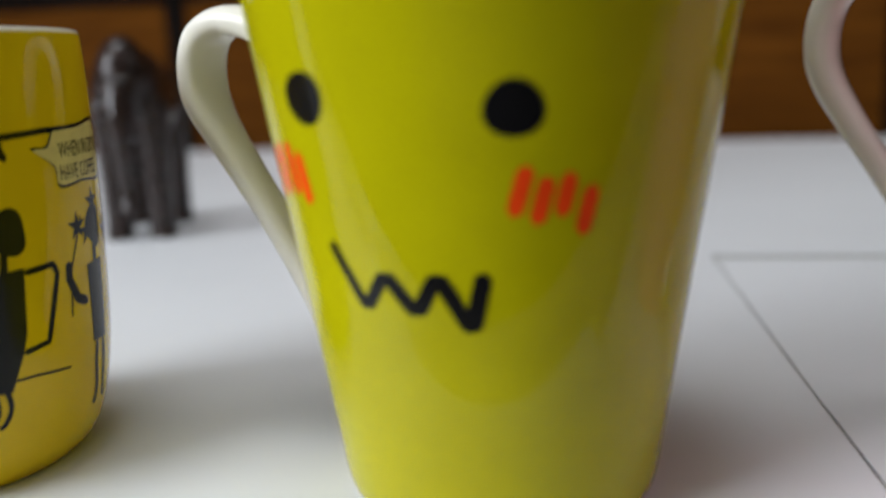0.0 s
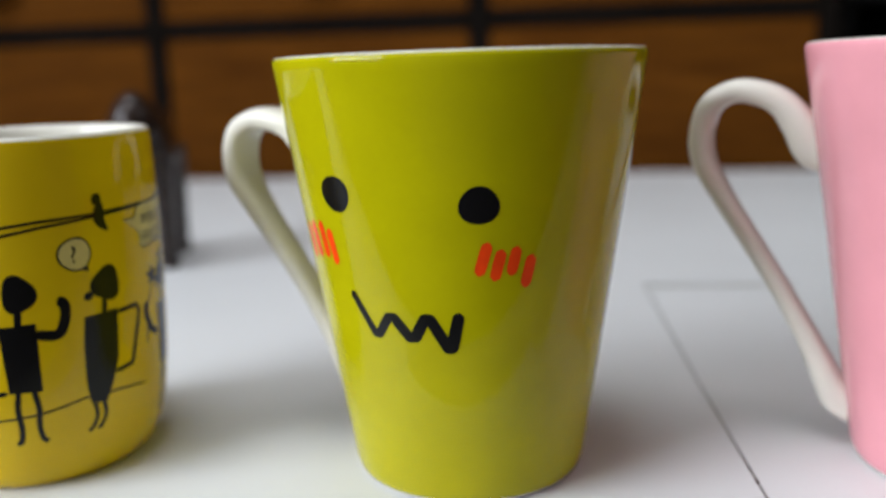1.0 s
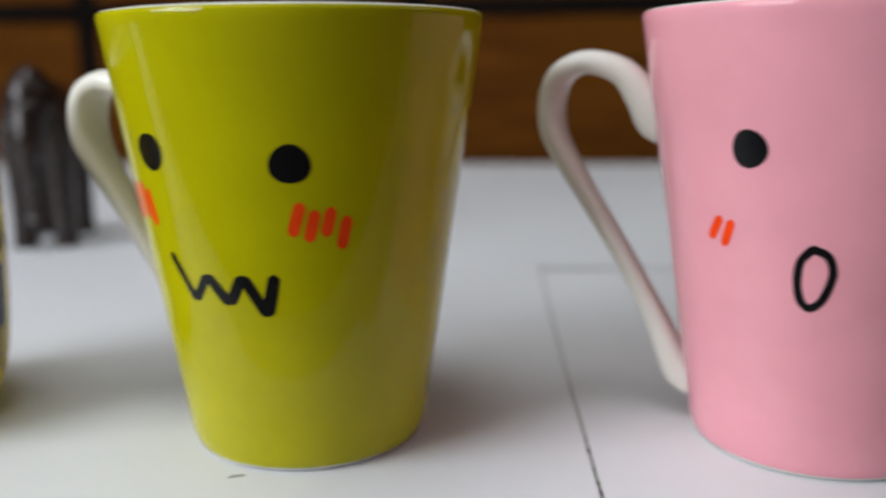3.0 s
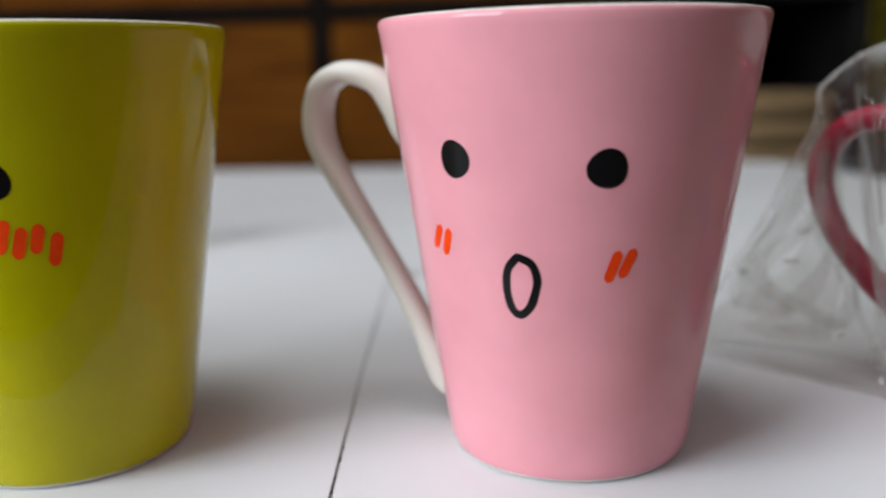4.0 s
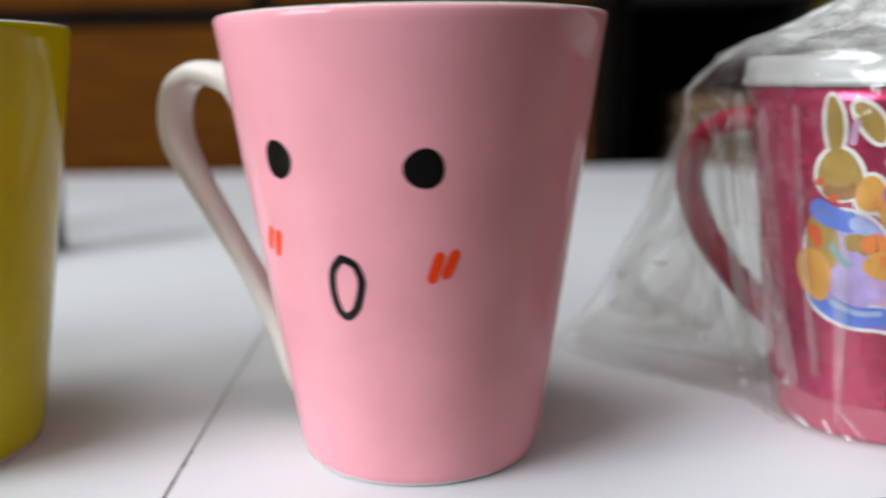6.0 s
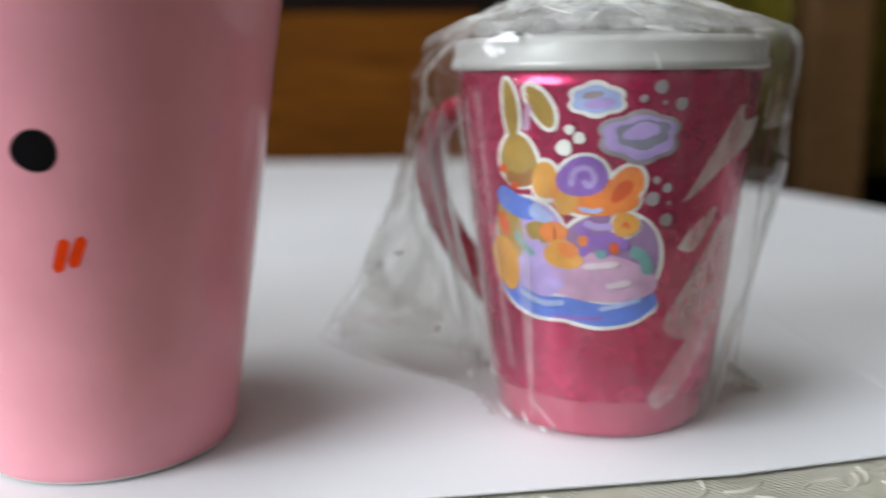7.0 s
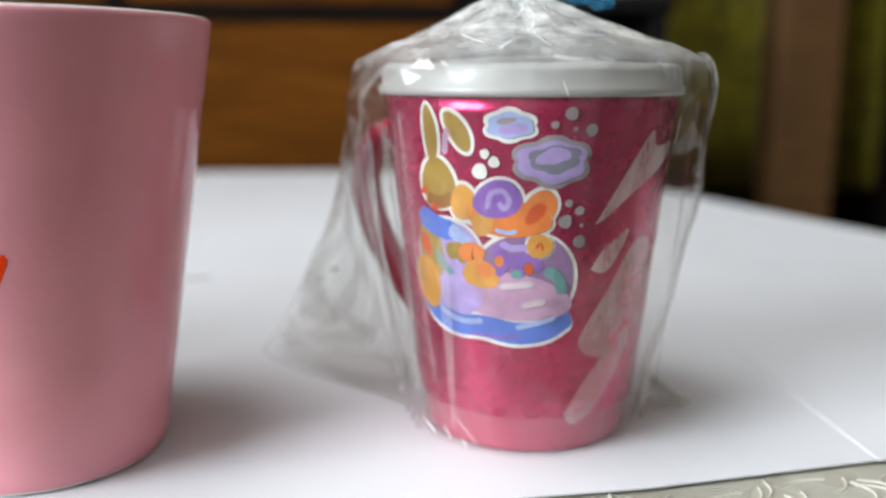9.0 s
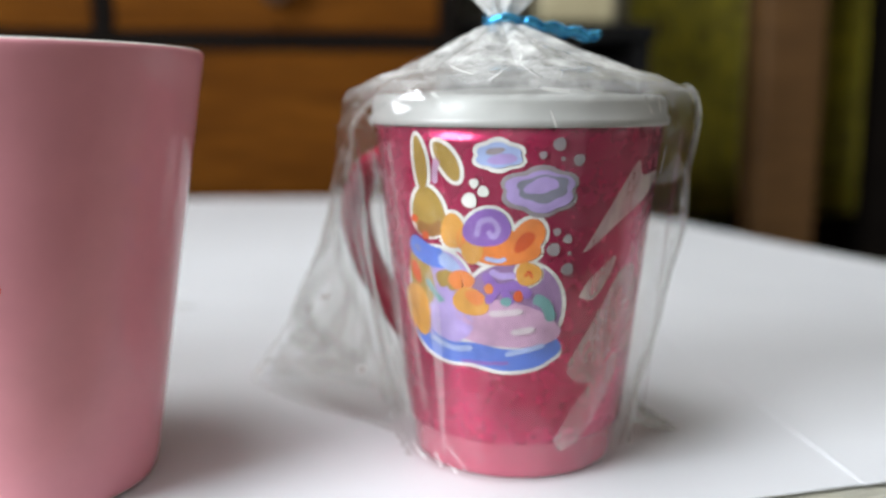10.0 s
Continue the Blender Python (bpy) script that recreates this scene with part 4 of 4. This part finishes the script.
# ---------------------------------------------------------------- carved figures


def blob(bm, x, y, z, rx, ry, rz, tilt=0.0):
    r = bmesh.ops.create_uvsphere(bm, u_segments=20, v_segments=14, radius=1.0)
    bmesh.ops.transform(bm, verts=r["verts"], matrix=Matrix.Translation(Vector((x, y, z)) * CM) @ Matrix.Rotation(radians(tilt), 4, "Y") @ Matrix.Diagonal((rx * CM, ry * CM, rz * CM, 1)))


def limb(bm, points):
    """A tapered round limb through (x, y, z, radius) points in cm."""
    rings = []
    for x, y, z, r in spline(points, 5):
        rings.append([bm.verts.new(Vector((x + r * math.cos(math.tau * k / 14), y + r * math.sin(math.tau * k / 14), z)) * CM) for k in range(14)])
    for i in range(len(rings) - 1):
        for k in range(14):
            bm.faces.new((rings[i][k], rings[i][(k + 1) % 14], rings[i + 1][(k + 1) % 14], rings[i + 1][k]))
    bm.faces.new(rings[0][::-1])
    bm.faces.new(rings[-1])


def elephant(where, size, turn, label):
    bm = bmesh.new()
    blob(bm, 0.0, 1.6, 6.0, 2.1, 3.3, 2.2)
    blob(bm, 0.0, -1.4, 7.1, 1.5, 1.5, 1.75)
    blob(bm, -1.5, -0.8, 6.7, 0.45, 1.0, 1.5, 12)
    blob(bm, 1.5, -0.8, 6.7, 0.45, 1.0, 1.5, -12)
    limb(bm, [(0, -2.5, 7.0, 0.85), (0, -3.1, 5.6, 0.66), (0.05, -3.2, 4.0, 0.5), (0.1, -3.1, 2.4, 0.4), (0.1, -3.5, 1.5, 0.34)])
    for lx, ly in ((-1.25, -0.9), (1.25, -0.9), (-1.3, 3.4), (1.3, 3.4)):
        limb(bm, [(lx, ly, 6.0, 1.05), (lx, ly, 3.0, 0.82), (lx, ly, 0.6, 0.78), (lx, ly, 0.0, 0.9)])
    bmesh.ops.recalc_face_normals(bm, faces=bm.faces)
    ob = part("elephant_figurine", bm, CARVED)
    ob.matrix_basis = pose(*where, 0, 0, turn) @ Matrix.Diagonal((size * 0.84, size, size * 1.12, 1))
    mod = ob.modifiers.new("carve", "REMESH")
    mod.mode, mod.voxel_size, mod.use_smooth_shade = "VOXEL", 0.0011, True
    return tagged(ob, label, "figurine")


elephant((-0.199, 0.250, -0.0008), 0.98, 14, "dark polished carved wooden elephant standing on the table")
elephant((-0.083, 0.255, -0.0008), 0.6, 10, "small dark carved wooden elephant standing on the table")

# ---------------------------------------------------------------- background furniture
CF = 0.70
cabinet = thing("drawer_cabinet", (0, CF, ZF), "brown wooden drawer cabinet with black frame bars", "cabinet")
XS = [-1.06, -0.72, -0.38, -0.04, 0.30]
ZS = [0.06, 0.48, 0.902, 1.20, 1.42]
bm = bmesh.new()
box(bm, XS[0] - 0.012, XS[-1] + 0.010, 0.014, 0.42, 0.0, 1.45, 0.003)
part("body", bm, FRAME, cabinet, smooth=False)
for x in XS:
    part("upright", box(bmesh.new(), x - 0.009, x + 0.009, 0.0, 0.0135, 0.03, 1.44, 0.002), FRAME, cabinet, smooth=False)
for z in ZS:
    for xa, xb in zip(XS, XS[1:]):
        part("rail", box(bmesh.new(), xa + 0.0095, xb - 0.0095, 0.001, 0.0135, z - 0.0085, z + 0.0085, 0.002), FRAME, cabinet, smooth=False)
for xa, xb in zip(XS, XS[1:]):
    for za, zb in zip(ZS, ZS[1:]):
        front = part("drawer_front", box(bmesh.new(), xa + 0.0105, xb - 0.0105, 0.003, 0.0138, za + 0.0095, zb - 0.0095, 0.003), DRAWER, cabinet, smooth=False)
        if za > 0.85:
            kz = 0.951 if za < 1.0 else (za + zb) / 2
            knob = lathe([(0.9, 0.0), (0.7, 0.5), (0.8, 1.0), (1.5, 1.6), (1.7, 2.1), (1.4, 2.5), (0.02, 2.7)], 24)
            bmesh.ops.transform(knob, verts=knob.verts, matrix=Matrix.Translation(((xa + xb) / 2, 0.003, kz)) @ Matrix.Rotation(radians(90), 4, "X"))
            part("knob", knob, KNOB, front, "round dark knob")

unit = thing("black_cabinet", (0.317, CF + 0.03, ZF), "black lacquered low cabinet with an open niche", "cabinet")
for name, dims in (("base", (0, 0.202, 0.0, 0.4, 0.0, 0.725)), ("back_panel", (0, 0.202, 0.36, 0.4, 0.726, 0.905)), ("side_panel", (0, 0.015, 0.0, 0.359, 0.726, 0.905)), ("side_panel", (0.187, 0.202, 0.0, 0.359, 0.726, 0.905))):
    part(name, box(bmesh.new(), *dims, 0.002), BLACK_LACQUER, unit, smooth=False)
part("top", box(bmesh.new(), -0.005, 0.207, -0.005, 0.405, 0.906, 0.925, 0.003), BLACK_LACQUER, unit, smooth=False)
towel = thing("folded_towel", (0, CF, 0), "folded tan towel lying in the black niche", "towel")
for k in range(3):
    part("towel_fold", box(bmesh.new(), 0.395 + 0.002 * k, 0.50 - 0.003 * k, 0.035, 0.19, -0.0245 + 0.029 * k, 0.004 + 0.029 * k, 0.01), TOWEL, towel)
tagged(part("cream_box", box(bmesh.new(), 0.405, 0.485, CF + 0.05, CF + 0.17, 0.1755, 0.27, 0.006), CARD, smooth=False), "small cream card box on the black cabinet", "box")


def curtain(x0, x1, y, z0, z1):
    bm = bmesh.new()
    n, m = 60, 16
    rows = []
    for j in range(m + 1):
        z = z0 + (z1 - z0) * j / m
        rows.append([bm.verts.new((x0 + (x1 - x0) * i / n, y + 0.014 * math.sin(i * 0.75 + 0.5 * math.sin(j * 0.4)) + 0.006 * noise.noise(Vector((i * 0.2, j * 0.3, x0 * 9))), z)) for i in range(n + 1)])
    for j in range(m):
        for i in range(n):
            bm.faces.new((rows[j][i], rows[j][i + 1], rows[j + 1][i + 1], rows[j + 1][i]))
    ob = tagged(part("curtain", bm, CURTAIN), "mustard yellow cloth curtain hanging in folds", "curtain", "mustard curtains")
    mod = ob.modifiers.new("thickness", "SOLIDIFY")
    mod.thickness = 0.003
    return ob


curtain(0.575, 0.74, 1.0, -0.065, 1.5)
curtain(0.79, 0.915, 1.0, -0.065, 1.5)
tagged(part("wooden_post", box(bmesh.new(), 0.722, 0.805, 0.90, 0.96, ZF, 1.7, 0.006), POST, smooth=False), "upright brown wooden post between the curtains", "post")
tagged(part("curtain_rod", box(bmesh.new(), 0.55, 0.95, 0.99, 1.01, 1.5, 1.52, 0.004), FRAME), "black curtain rod holding mustard curtains", "rod")
side = thing("dark_wardrobe", (0, 0, ZF), "dark brown wooden wardrobe standing beside the curtains", "wardrobe")
part("body", box(bmesh.new(), 0.925, 1.6, 0.75, 1.3, 0.0, 2.2, 0.005), FRAME, side, smooth=False)
part("low_panel", box(bmesh.new(), 0.56, 0.92, 1.03, 1.08, 0.0, 0.70, 0.005), FRAME, side, smooth=False)
